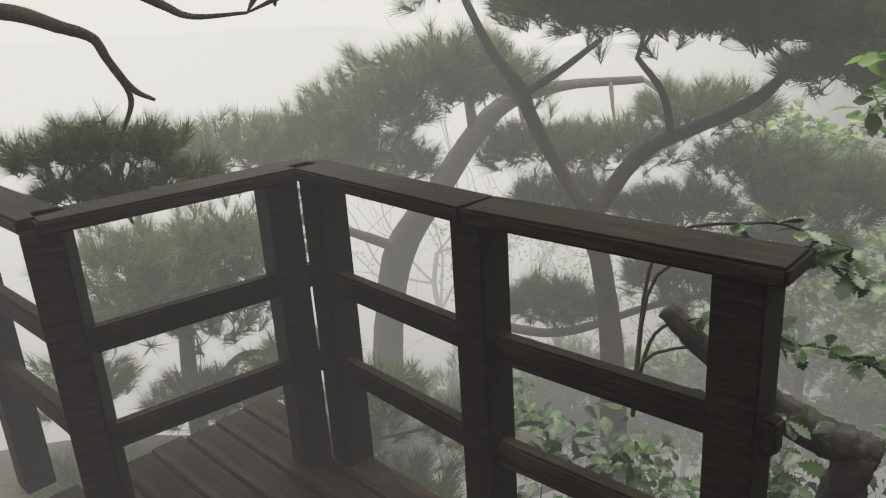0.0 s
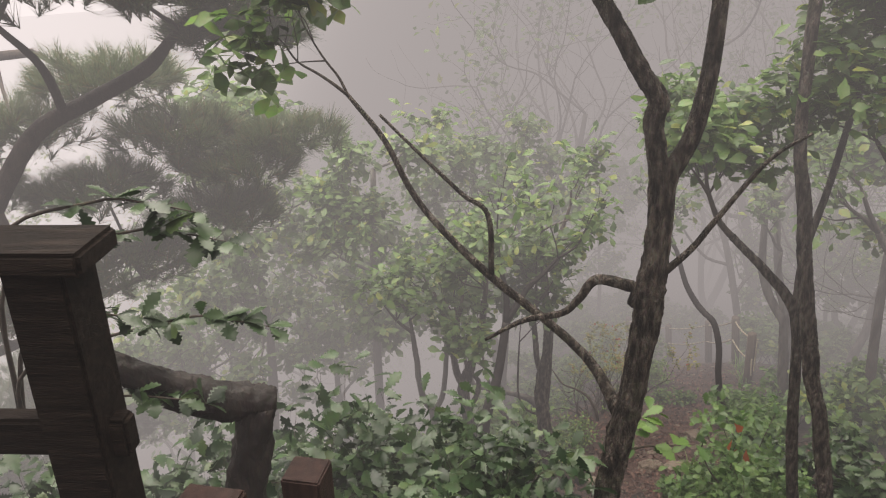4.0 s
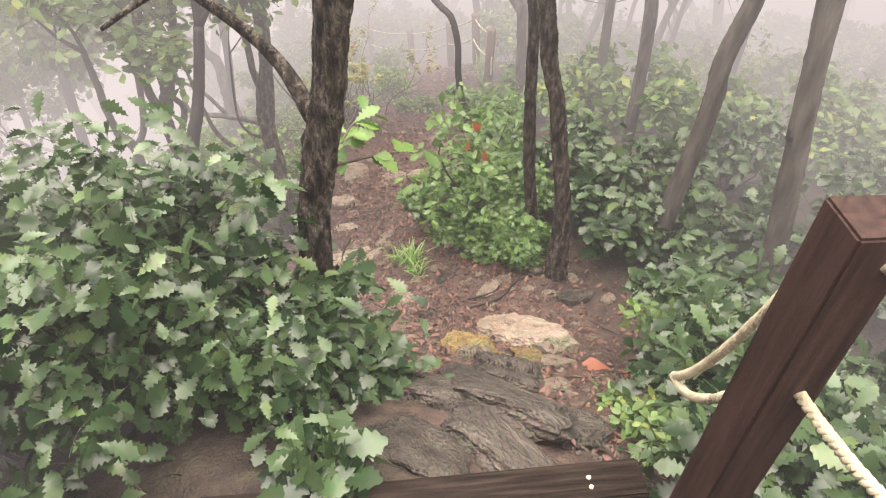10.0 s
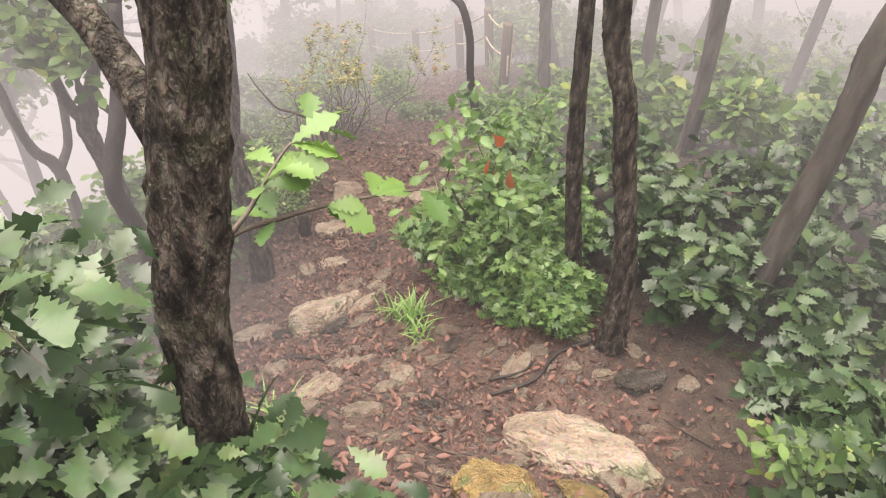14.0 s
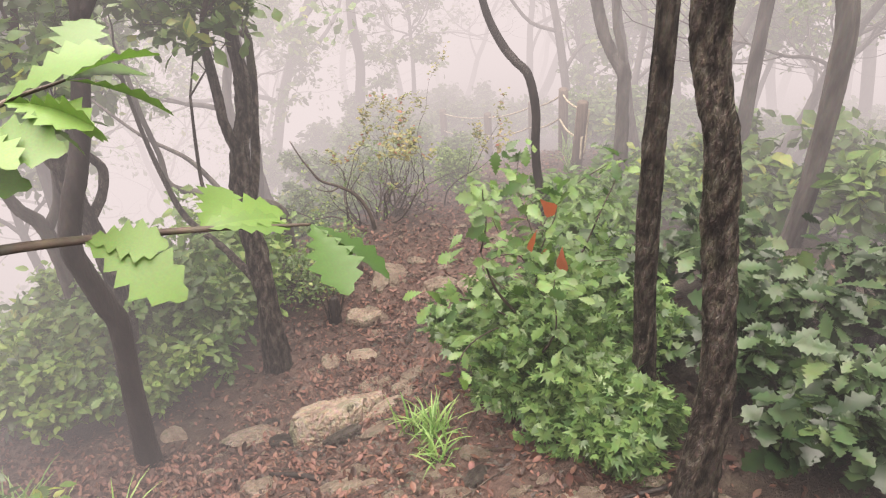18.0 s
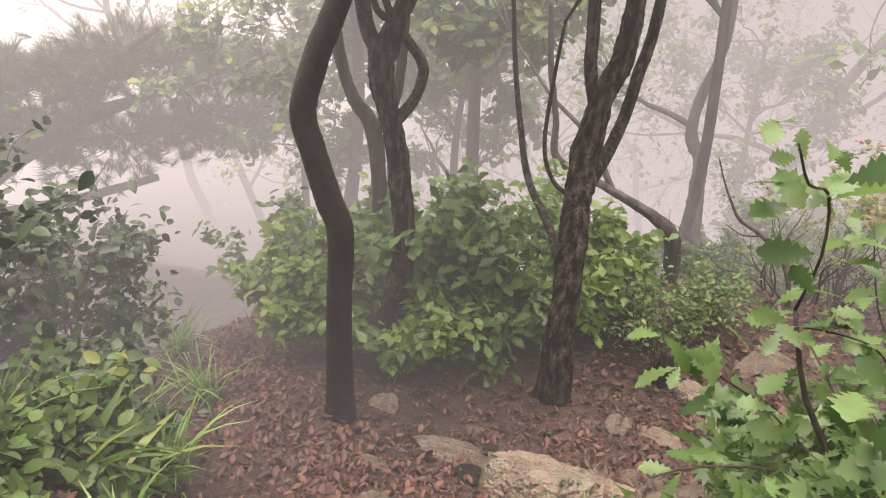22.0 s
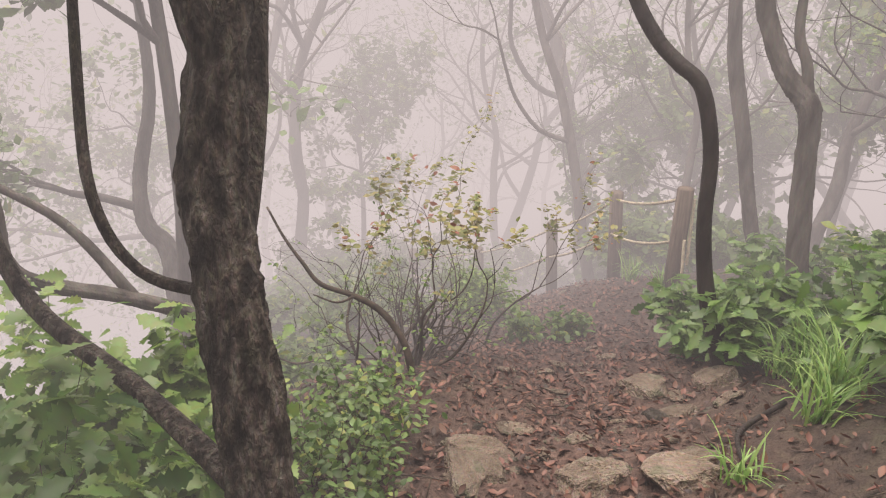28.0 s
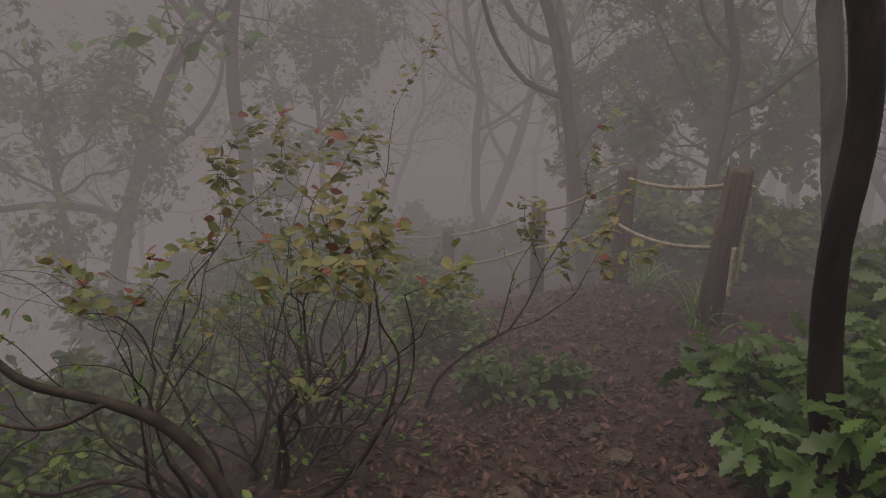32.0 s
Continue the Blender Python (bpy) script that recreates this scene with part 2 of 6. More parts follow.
def soil_material():
    m, n, l = material("red_brown_forest_soil")
    out, bsdf = n.new("ShaderNodeOutputMaterial"), n.new("ShaderNodeBsdfPrincipled")
    a, b, c = noise_node(n, l, 1.6, 6), noise_node(n, l, 16, 6), noise_node(n, l, 90, 4)
    trail = ramp(n, [(0.3, (0.038, 0.02, 0.016)), (0.5, (0.068, 0.037, 0.029)), (0.72, (0.12, 0.072, 0.057))])
    wood = ramp(n, [(0.3, (0.017, 0.011, 0.009)), (0.5, (0.036, 0.023, 0.017)), (0.7, (0.046, 0.04, 0.024))])
    l.new(b.outputs["Fac"], trail.inputs[0])
    l.new(b.outputs["Fac"], wood.inputs[0])
    at = n.new("ShaderNodeAttribute")
    at.attribute_name = "trail"
    mr = n.new("ShaderNodeMix")
    mr.data_type = "RGBA"
    l.new(at.outputs["Fac"], mr.inputs[0])
    l.new(wood.outputs[0], mr.inputs[6])
    l.new(trail.outputs[0], mr.inputs[7])
    ov = n.new("ShaderNodeMix")
    ov.data_type, ov.blend_type = "RGBA", "OVERLAY"
    ov.inputs[0].default_value = 0.55
    l.new(mr.outputs[2], ov.inputs[6])
    l.new(c.outputs["Fac"], ov.inputs[7])
    ov2 = n.new("ShaderNodeMix")
    ov2.data_type, ov2.blend_type = "RGBA", "OVERLAY"
    ov2.inputs[0].default_value = 0.4
    l.new(ov.outputs[2], ov2.inputs[6])
    l.new(a.outputs["Fac"], ov2.inputs[7])
    l.new(ov2.outputs[2], bsdf.inputs["Base Color"])
    bsdf.inputs["Roughness"].default_value = 0.8
    bp = n.new("ShaderNodeBump")
    bp.inputs["Strength"].default_value, bp.inputs["Distance"].default_value = 0.8, 0.03
    ad = n.new("ShaderNodeMath")
    l.new(b.outputs["Fac"], ad.inputs[0])
    l.new(c.outputs["Fac"], ad.inputs[1])
    l.new(ad.outputs[0], bp.inputs["Height"])
    l.new(bp.outputs[0], bsdf.inputs["Normal"])
    l.new(bsdf.outputs[0], out.inputs[0])
    return m


SOIL = soil_material()


# ---- building helpers ----
def mesh_of(name, chunks, mat, smooth=True):
    """One mesh out of (vertices, faces) chunks; faces are arrays with 3 or 4 columns."""
    verts, loops, sizes, base = [], [], [], 0
    for v, f in chunks:
        f = np.asarray(f)
        verts.append(np.asarray(v, float))
        loops.append((f + base).ravel())
        sizes.append(np.full(len(f), f.shape[1]))
        base += len(v)
    verts, loops, sizes = np.concatenate(verts), np.concatenate(loops), np.concatenate(sizes)
    me = bpy.data.meshes.new(name)
    me.vertices.add(len(verts))
    me.vertices.foreach_set("co", verts.astype(np.float32).ravel())
    me.loops.add(len(loops))
    me.loops.foreach_set("vertex_index", loops.astype(np.int32))
    me.polygons.add(len(sizes))
    starts = np.concatenate([[0], np.cumsum(sizes)[:-1]])
    me.polygons.foreach_set("loop_start", starts.astype(np.int32))
    me.update(calc_edges=True)
    me.validate()
    me.polygons.foreach_set("use_smooth", np.full(len(me.polygons), smooth))
    me.materials.append(mat)
    return me


def part(name, me, parent=None, label=""):
    ob = new(name, me)
    if parent is not None:
        ob.parent = parent
    if label:
        ob["label"] = label
    return ob


def thing(name, at, label, category, group="", kind=""):
    ob = new(name)
    ob.location = at
    ob.empty_display_size = 0.1
    return tagged(ob, label, category, group, kind)


def curve_points(pts, per=5):
    """A smooth line through rows of (x, y, z, radius)."""
    p = np.array(pts, float)
    q = np.vstack([2 * p[0] - p[1], p, 2 * p[-1] - p[-2]])
    out = []
    for i in range(len(p) - 1):
        a, b, c, d = q[i:i + 4]
        for s in np.linspace(0, 1, per, endpoint=False):
            out.append(0.5 * (2 * b + (c - a) * s + (2 * a - 5 * b + 4 * c - d) * s * s + (3 * b - a - 3 * c + d) * s ** 3))
    out = np.array(out + [p[-1]])
    out[:, 3] = np.maximum(out[:, 3], 0.0008)
    return out


def tube(pts, sides=8, per=5, rough=0.0, ridges=0, seed=0, smooth_line=True):
    """A closed tube along rows of (x, y, z, radius), with knobbly, ridged walls."""
    c = curve_points(pts, per) if smooth_line else np.array(pts, float)
    n = len(c)
    t = np.gradient(c[:, :3], axis=0)
    t /= np.linalg.norm(t, axis=1)[:, None] + 1e-9
    ref = np.array([1.0, 0, 0]) if abs(t[0][0]) < 0.8 else np.array([0, 1.0, 0])
    u = np.zeros((n, 3))
    for i in range(n):
        ref = ref - t[i] * (ref @ t[i])
        ref /= np.linalg.norm(ref)
        u[i] = ref
    w = np.cross(t, u)
    a = np.linspace(0, 2 * np.pi, sides, endpoint=False)
    rng = np.random.default_rng(seed + 11)
    rad = np.repeat(c[:, 3:4], sides, 1)
    if rough:
        ph = rng.uniform(0, 6.28, 6)
        s = np.arange(n)[:, None] * 1.0
        rad = rad * (1 + rough * (np.sin(a[None] * 2 + s * 0.23 + ph[0]) * 0.5 + np.sin(a[None] * 3 - s * 0.41 + ph[1]) * 0.5))
        if ridges:
            wob = 0.6 * np.sin(s * 0.12 + ph[2]) + 0.5 * np.sin(s * 0.27 + ph[3] + a[None] * 2) + 0.6 * np.sin(s * 0.08 + ph[4] - a[None] * 3)
            crack = np.abs(np.sin(a[None] * ridges / 2 + wob)) ** 0.6 * (0.75 + 0.25 * np.sin(s * 0.9 + a[None] * 5 + ph[5]))
            rad = rad * (1 + rough * 1.5 * crack - rough * 1.0)
        rad = rad * (1 + rough * 0.35 * rng.standard_normal((n, sides)))
    v = c[:, None, :3] + rad[..., None] * (np.cos(a)[None, :, None] * u[:, None] + np.sin(a)[None, :, None] * w[:, None])
    v = v.reshape(-1, 3)
    i, j = np.meshgrid(np.arange(n - 1), np.arange(sides), indexing="ij")
    k = (j + 1) % sides
    f = np.stack([i * sides + j, i * sides + k, (i + 1) * sides + k, (i + 1) * sides + j], -1).reshape(-1, 4)
    v = np.vstack([v, c[0, :3], c[-1, :3]])
    j = np.arange(sides)
    k = (j + 1) % sides
    z = np.full(sides, n * sides)
    f2 = np.stack([z, k, j, j], 1)[:, :3]
    f3 = np.stack([z + 1, (n - 1) * sides + j, (n - 1) * sides + k], 1)
    return [(v, f), (np.zeros((0, 3)), np.vstack([f2, f3]) - len(v))]


def box(sx, sy, sz, bevel=0.004):
    """A bevelled box centred on the origin."""
    bm = bmesh.new()
    bmesh.ops.create_cube(bm, size=1, matrix=Matrix.Diagonal((sx, sy, sz, 1)))
    bmesh.ops.bevel(bm, geom=list(bm.edges), offset=min(bevel, 0.4 * min(sx, sy, sz)), segments=2, affect="EDGES")
    return bm


def bm_mesh(name, bm, mat, smooth=False):
    me = bpy.data.meshes.new(name)
    bm.to_mesh(me)
    bm.free()
    for p in me.polygons:
        p.use_smooth = smooth
    me.materials.append(mat)
    return me


def frames_of(pos, direction, normal, size):
    """Arrays of 3x3 turns (scaled) whose y runs along direction and z near normal."""
    y = direction / (np.linalg.norm(direction, axis=1)[:, None] + 1e-9)
    x = np.cross(y, normal)
    x /= np.linalg.norm(x, axis=1)[:, None] + 1e-9
    z = np.cross(x, y)
    return np.stack([x, y, z], -1) * np.asarray(size)[:, None, None]


def scatter(template, pos, mats):
    v, f = template
    vv = np.einsum("nij,kj->nki", mats, v) + pos[:, None]
    ff = f[None] + (np.arange(len(pos)) * len(v))[:, None, None]
    return vv.reshape(-1, 3), ff.reshape(-1, f.shape[1])


def leaf_template(half, fold=0.18, droop=0.25):
    """A leaf of length 1 along y from half outlines (y, half width): folded on its midrib, drooping to its tip."""
    v, f = [], []
    for y, w in half:
        z = -droop * y * y
        v += [(-w, y, z + fold * w), (0, y, z), (w, y, z + fold * w)]
    for i in range(len(half) - 1):
        a = 3 * i
        f += [(a, a + 1, a + 4, a + 3), (a + 1, a + 2, a + 5, a + 4)]
    return np.array(v), np.array(f)


OAK_HALF = [(0, 0.012), (0.1, 0.035), (0.2, 0.12), (0.27, 0.07), (0.36, 0.2), (0.43, 0.12), (0.52, 0.28), (0.59, 0.17), (0.68, 0.32), (0.76, 0.19), (0.84, 0.24), (0.91, 0.1), (0.97, 0.08), (1.0, 0.004)]
OAK = leaf_template(OAK_HALF)
OAK_SLIM = leaf_template([(y, 0.68 * w) for y, w in OAK_HALF], 0.22, 0.3)
OAK_FAR = leaf_template([(0, 0.01), (0.25, 0.1), (0.55, 0.25), (0.75, 0.27), (1.0, 0.02)])
OVAL = leaf_template([(0, 0.01), (0.2, 0.2), (0.45, 0.29), (0.7, 0.22), (0.88, 0.1), (1.0, 0.004)], 0.15, 0.2)
ROUND = leaf_template([(0, 0.02), (0.12, 0.24), (0.35, 0.4), (0.62, 0.39), (0.85, 0.22), (1.0, 0.02)], 0.1, 0.15)


def palm_template():
    """A small maple-like leaf with five points."""
    v, f = [(0, 0, 0)], []
    tips = [(-62, 0.62), (-32, 0.9), (0, 1.0), (32, 0.9), (62, 0.62)]
    ring = []
    for i, (a, r) in enumerate(tips):
        ring.append((a - 15, 0.42 * r + 0.1))
        ring.append((a, r))
    ring.append((77, 0.36))
    for a, r in ring:
        v.append((r * math.sin(radians(a)), r * math.cos(radians(a)), -0.2 * r * r))
    for i in range(1, len(ring)):
        f.append((0, i + 1, i))
    return np.array(v), np.array(f)


MAPLE = palm_template()


def unit(v):
    return v / (np.linalg.norm(v) + 1e-9)


def grow(rng, out, tips, start, way, length, radius, depth, up=0.12, wander=0.35, forks=(2, 3)):
    """A wandering limb as rows of (x, y, z, r) in out, with side limbs; twig ends go to tips."""
    n = 5
    rows, p, d = [], np.array(start, float), unit(np.array(way, float))
    for i in range(n):
        rows.append((*p, radius * (1 - 0.55 * i / (n - 1))))
        d = unit(d + wander * rng.standard_normal(3) * 0.5 + np.array([0, 0, up]))
        p = p + d * length / (n - 1)
    out.append(rows)
    rows = np.array(rows)
    if depth <= 0:
        for k in range(1, n):
            tips.append((rows[k, :3], d))
        return
    for k in range(rng.integers(forks[0], forks[1] + 1)):
        i = rng.integers(2, n)
        side = unit(rng.standard_normal(3) * (1, 1, 0.6))
        side = unit(unit(rows[min(i, n - 1), :3] - rows[i - 1, :3]) * 0.75 + side * 0.8)
        grow(rng, out, tips, rows[i, :3], side, length * rng.uniform(0.5, 0.75), rows[i, 3] * 0.6, depth - 1, up, wander, forks)
    grow(rng, out, tips, rows[-1, :3], d, length * 0.65, rows[-1, 3] * 0.85, depth - 1, up, wander, forks)


def whorls(rng, tips, template, size, per=5, spread=0.05, flat=0.5):
    """Leaves in loose rosettes round twig ends."""
    if not tips:
        return []
    pos = np.repeat(np.array([t[0] for t in tips]), per, 0)
    way = np.repeat(np.array([t[1] for t in tips]), per, 0)
    k = len(pos)
    side = rng.standard_normal((k, 3)) * (1, 1, flat)
    d = side / np.linalg.norm(side, axis=1)[:, None] + 0.35 * way + np.array([0, 0, -0.15])
    nrm = np.array([0, 0, 1.0]) + 0.45 * rng.standard_normal((k, 3))
    m = frames_of(pos, d, nrm, size * rng.uniform(0.6, 1.15, k))
    return [scatter(template, pos + rng.standard_normal((k, 3)) * spread, m)]


def limbs(rows_list, sides=6, per=3, rough=0.05, seed=0):
    out = []
    for i, rows in enumerate(rows_list):
        out += tube(rows, sides if rows[0][3] > 0.012 else 4, per, rough, 0, seed + i)
    return out


# ---- the ground: one sheet ----
HEIGHTS = [(0, -0.5, -0.7), (0, 2.6, -1.3), (-1.5, 2, -1.4), (1.2, 4.6, -3.0), (-0.7, 7.6, -4.4), (1.2, 1.7, -0.95), (2.4, 1.5, -1.2), (2.2, 4.4, -3.5),
           (2.5, 0.2, -1.0), (2.45, 0.65, -0.86), (4.2, 0.2, -1.75), (3.45, 1.2, -1.8), (4.05, 0.9, -1.97), (4.05, 1.62, -2.15), (4.05, 2.25, -2.33),
           (3.95, 2.7, -2.75), (3.5, 3.4, -2.95), (3.2, 3.9, -3.16), (3.0, 4.5, -3.42), (2.85, 5.0, -3.72), (4.7, 4.1, -3.3), (5.5, 4.1, -3.3), (6.7, 3.45, -3.45), (7.3, 3.6, -3.6),
           (6.7, 4.5, -3.68), (9.6, 4.5, -4.2), (5.6, 2.6, -2.8), (7.5, 2, -3.0), (9, 2.8, -3.5), (5, 6.2, -4.9), (2.5, 6, -4.9), (8, 7, -5.0), (3.55, 2.5, -2.62), (5.3, 3.4, -3.4), (4.4, 3.0, -3.05), (2.6, 3.0, -2.5)]
HP = np.array(HEIGHTS)
TRAIL = np.array([(2.3, 0.75), (2.9, 1.0), (3.6, 1.35), (3.95, 2.0), (4.1, 2.7), (4.6, 3.1), (5.4, 3.5), (6.9, 3.85), (8.3, 4.6), (9.6, 5.4), (12, 7)])


SIDE_PATH = np.array([(3.75, 2.7), (3.3, 3.5), (3.1, 4.3), (2.85, 5.1)])


def _trend(x, y):
    far = lambda v: 25 * np.tanh(v / 25)
    return -0.55 - 0.36 * far(x - 1) - 0.28 * far(y - 0.5)


def _kernel(d2):
    return np.exp(-d2 / 3.4)


_K = _kernel(((HP[:, None, :2] - HP[None, :, :2]) ** 2).sum(-1)) + 0.02 * np.eye(len(HP))
_W = np.linalg.solve(_K, HP[:, 2] - _trend(HP[:, 0], HP[:, 1]))


def trail_distance(x, y, line=TRAIL):
    best = np.full(np.shape(x), 99.0)
    for a, b in zip(line[:-1], line[1:]):
        ab = b - a
        s = np.clip(((x - a[0]) * ab[0] + (y - a[1]) * ab[1]) / (ab @ ab), 0, 1)
        best = np.minimum(best, np.hypot(x - a[0] - s * ab[0], y - a[1] - s * ab[1]))
    return best


def ground_z(x, y):
    x, y = np.asarray(x, float), np.asarray(y, float)
    z = _trend(x, y)
    for (hx, hy, _), w in zip(HP, _W):
        z = z + w * _kernel((x - hx) ** 2 + (y - hy) ** 2)
    soft = lambda v: np.where(v > 20, v, np.log1p(np.exp(np.minimum(v, 20) * 2.5)) / 2.5)
    z = z - 0.75 * 9 * np.tanh(soft(y - 5.6 - 0.62 * np.maximum(0, x - 5)) / 9) - 0.6 * 6 * np.tanh(soft(-x - 1.6) / 6)
    d = trail_distance(x, y)
    z = z - 0.05 * np.exp(-(d / 0.35) ** 2)
    z = z + 0.02 * np.sin(x * 5.1 + 1.3 * np.sin(y * 3.3)) * np.sin(y * 4.7 + 0.8) + 0.012 * np.sin(x * 13 + y * 7) * np.sin(y * 15 - x * 4)
    return z


def spaced(lo, hi, step, far):
    core = np.arange(lo, hi, step)
    out = [core[-1]]
    s = step
    while out[-1] < far:
        s *= 1.18
        out.append(out[-1] + s)
    back, s = [core[0]], step
    while back[-1] > -far:
        s *= 1.18
        back.append(back[-1] - s)
    return np.concatenate([back[:0:-1], core, out[1:]])


gx, gy = spaced(-1.5, 10.5, 0.06, 300), spaced(-0.8, 6.5, 0.06, 300)
GX, GY = np.meshgrid(gx, gy, indexing="ij")
GZ = ground_z(GX, GY)
rng0 = np.random.default_rng(5)
near_mask = (np.abs(GX - 4.5) < 6) & (np.abs(GY - 2.8) < 3.7)
GZ = GZ + near_mask * 0.008 * rng0.standard_normal(GZ.shape)
gi, gj = np.meshgrid(np.arange(len(gx) - 1), np.arange(len(gy) - 1), indexing="ij")
ny = len(gy)
gf = np.stack([gi * ny + gj, (gi + 1) * ny + gj, (gi + 1) * ny + gj + 1, gi * ny + gj + 1], -1).reshape(-1, 4)
ground_mesh = mesh_of("ground", [(np.stack([GX, GY, GZ], -1).reshape(-1, 3), gf)], SOIL)
trail_attr = ground_mesh.attributes.new("trail", "FLOAT", "POINT")
trail_attr.data.foreach_set("value", np.clip(1.25 - np.minimum(trail_distance(GX, GY), 1.6 * trail_distance(GX, GY, SIDE_PATH)) * np.where(GX < 2.6, 2.2, 1) / 0.75, 0, 1).astype(np.float32).ravel())
ground = tagged(new("ground", ground_mesh), "steep red-brown forest soil with a worn trail", "ground", kind="structure")


def on_ground(x, y, sink=0.0):
    return (x, y, float(ground_z(x, y)) - sink)


# ---- viewing deck with its railing ----
def plank(name, length, width, thick, at, yaw, parent, mat=None, roll=0.0, pitch=0.0):
    ob = part(name, bm_mesh(name, box(length, width, thick, 0.006), mat or WOOD), parent)
    ob.matrix_basis = Matrix.Translation(at) @ pose(0, 0, 0, 0, 0, yaw) @ pose(0, 0, 0, roll, pitch, 0)
    return ob


RAIL_Z = 1.15
RAIL_LINE = [(-1.75, 2.72), (-1.14, 2.12), (-0.47, 2.62), (0.10, 1.96), (0.63, 1.46)]
deck = thing("viewing_deck", (0, 0, 0), "wet dark-stained timber viewing deck of narrow planks", "deck")
deck_yaw = math.degrees(math.atan2(1.46 - 2.62, 0.63 + 0.47))
RAIL_D, RAIL_N = np.array([0.69, -0.72]), np.array([-0.72, -0.69])
for k in range(15):
    c = np.array([0.08, 2.04]) + RAIL_N * (0.02 + 0.142 * k) + RAIL_D * (0.02 + 0.012 * (k % 3))
    ln = 2.1 if k < 8 else 2.8
    c = c - RAIL_D * (1.4 - ln / 2)
    plank("plank", ln, 0.136, 0.04, (c[0], c[1], -0.02), deck_yaw, deck)
for along in (-1.1, -0.2, 0.55):
    c = np.array([0.08, 2.04]) + RAIL_N * 1.0 + RAIL_D * along
    plank("joist", 2.0, 0.08, 0.14, (c[0], c[1], -0.112), deck_yaw + 90, deck)

railing = thing("deck_railing", (-0.47, 2.62, 0), "dark wet timber railing with three rails on square posts", "railing")


def rail_post(x, y, yaw, h=RAIL_Z - 0.03, w=0.115):
    ob = part("post", bm_mesh("post", box(w, w, h + 0.15, 0.006), WOOD), railing)
    ob.matrix_basis = Matrix.Translation(Vector((x, y, (h - 0.15) / 2)) - railing.location) @ pose(0, 0, 0, 0, 0, yaw)


def rail_span(a, b, over=(0, 0)):
    a, b = np.array(a), np.array(b)
    d = unit(b - a)
    a2, b2 = a - d * over[0], b + d * over[1]
    mid, length = (a2 + b2) / 2, float(np.linalg.norm(b2 - a2))
    yaw = math.degrees(math.atan2(d[1], d[0]))
    for name, z, w, t in (("top_rail", RAIL_Z - 0.02, 0.15, 0.045), ("middle_rail", 0.74, 0.05, 0.085), ("lower_rail", 0.40, 0.05, 0.085)):
        ln = length if name == "top_rail" else length - 0.02
        ob = part(name, bm_mesh(name, box(ln, w, t, 0.008), WOOD), railing)
        ob.matrix_basis = Matrix.Translation(Vector((mid[0], mid[1], z)) - railing.location) @ pose(0, 0, 0, 0, 0, yaw)


for (xa, ya), (xb, yb), over in zip(RAIL_LINE[:-1], RAIL_LINE[1:], ((0, 0), (0.03, 0.03), (0.0, 0), (0, 0.1))):
    rail_span((xa, ya), (xb, yb), over)
for x, y, yaw in ((-1.75, 2.72, -45), (-1.14, 2.12, 10), (-0.56, 2.55, 37), (-0.40, 2.55, -49), (0.10, 1.96, -46), (0.63, 1.46, -44)):
    rail_post(x, y, yaw)

# ---- timber steps down to the trail, with rope posts ----
STEP_U = np.array([0.78, 0.625])
STEP_V = np.array([-0.625, 0.78])
step_yaw = math.degrees(math.atan2(STEP_V[1], STEP_V[0]))
FRONT = np.array([1.80, 0.965])
steps = thing("timber_steps", (1.5, 0.7, -0.62), "dark worn timber steps of thick boards with pale screws", "steps")


def step_board(back, z, length=1.62, width=0.113, thick=0.05, shift=0.0, wobble=0.0):
    c = FRONT - STEP_U * (back + width / 2) + STEP_V * shift
    ob = part("board", bm_mesh("board", box(length, width, thick, 0.007), WOOD), steps)
    ob.matrix_basis = Matrix.Translation(Vector((c[0], c[1], z - thick / 2)) - steps.location) @ pose(0, 0, 0, wobble, 0.3 * wobble, step_yaw + wobble * 0.4)
    return ob


for k in range(4):
    step_board(0.122 * k, -0.62 - 0.008 * (k == 0), shift=0.02 * (k % 2), wobble=(1.2, -0.4, 0.5, -0.3)[k])
for n_up, z in ((0, -0.465), (1, -0.31), (2, -0.155)):
    for k in range(2):
        step_board(0.56 + 0.26 * n_up + 0.13 * k, z, 1.42, 0.1285, shift=-0.03)
    step_board(0.56 + 0.26 * n_up, z - 0.06, 1.42, 0.03, 0.1, -0.03)
step_board(0.0 - 0.03, -0.68, 1.6, 0.03, 0.16)
for k in range(8):
    step_board(1.34 + 0.122 * k, 0.006, 1.42, 0.1208, shift=-0.03)


def screw(x, y, z):
    ob = part("screw", SCREW_MESH, steps)
    ob.location = Vector((x, y, z)) - steps.location


bm_s = bmesh.new()
bmesh.ops.create_cone(bm_s, cap_ends=True, segments=10, radius1=0.0065, radius2=0.005, depth=0.004)
SCREW_MESH = bm_mesh("screw", bm_s, SCREW)
for k in range(4):
    for side in ((-0.66, 0.7) if k in (1, 3) else (-0.66,)):
        for s in (0.045, 0.072):
            c = FRONT - STEP_U * (0.122 * k + s) + STEP_V * (side - 0.03 * k)
            screw(c[0], c[1], -0.617)


def rope_post(x, y, z, h=0.95, w=0.105, yaw=step_yaw, lean=(0, 0)):
    ob = thing("rope_post", (x, y, z), "red-brown stained square timber post holding ropes", "post", "rope posts by the steps")
    shaft = part("shaft", bm_mesh("shaft", box(w, w, h + 0.2, 0.005), POST_WOOD), ob)
    shaft.location = (0, 0, h / 2 - 0.1)
    ob.rotation_euler = (radians(lean[0]), radians(lean[1]), radians(yaw))
    return ob


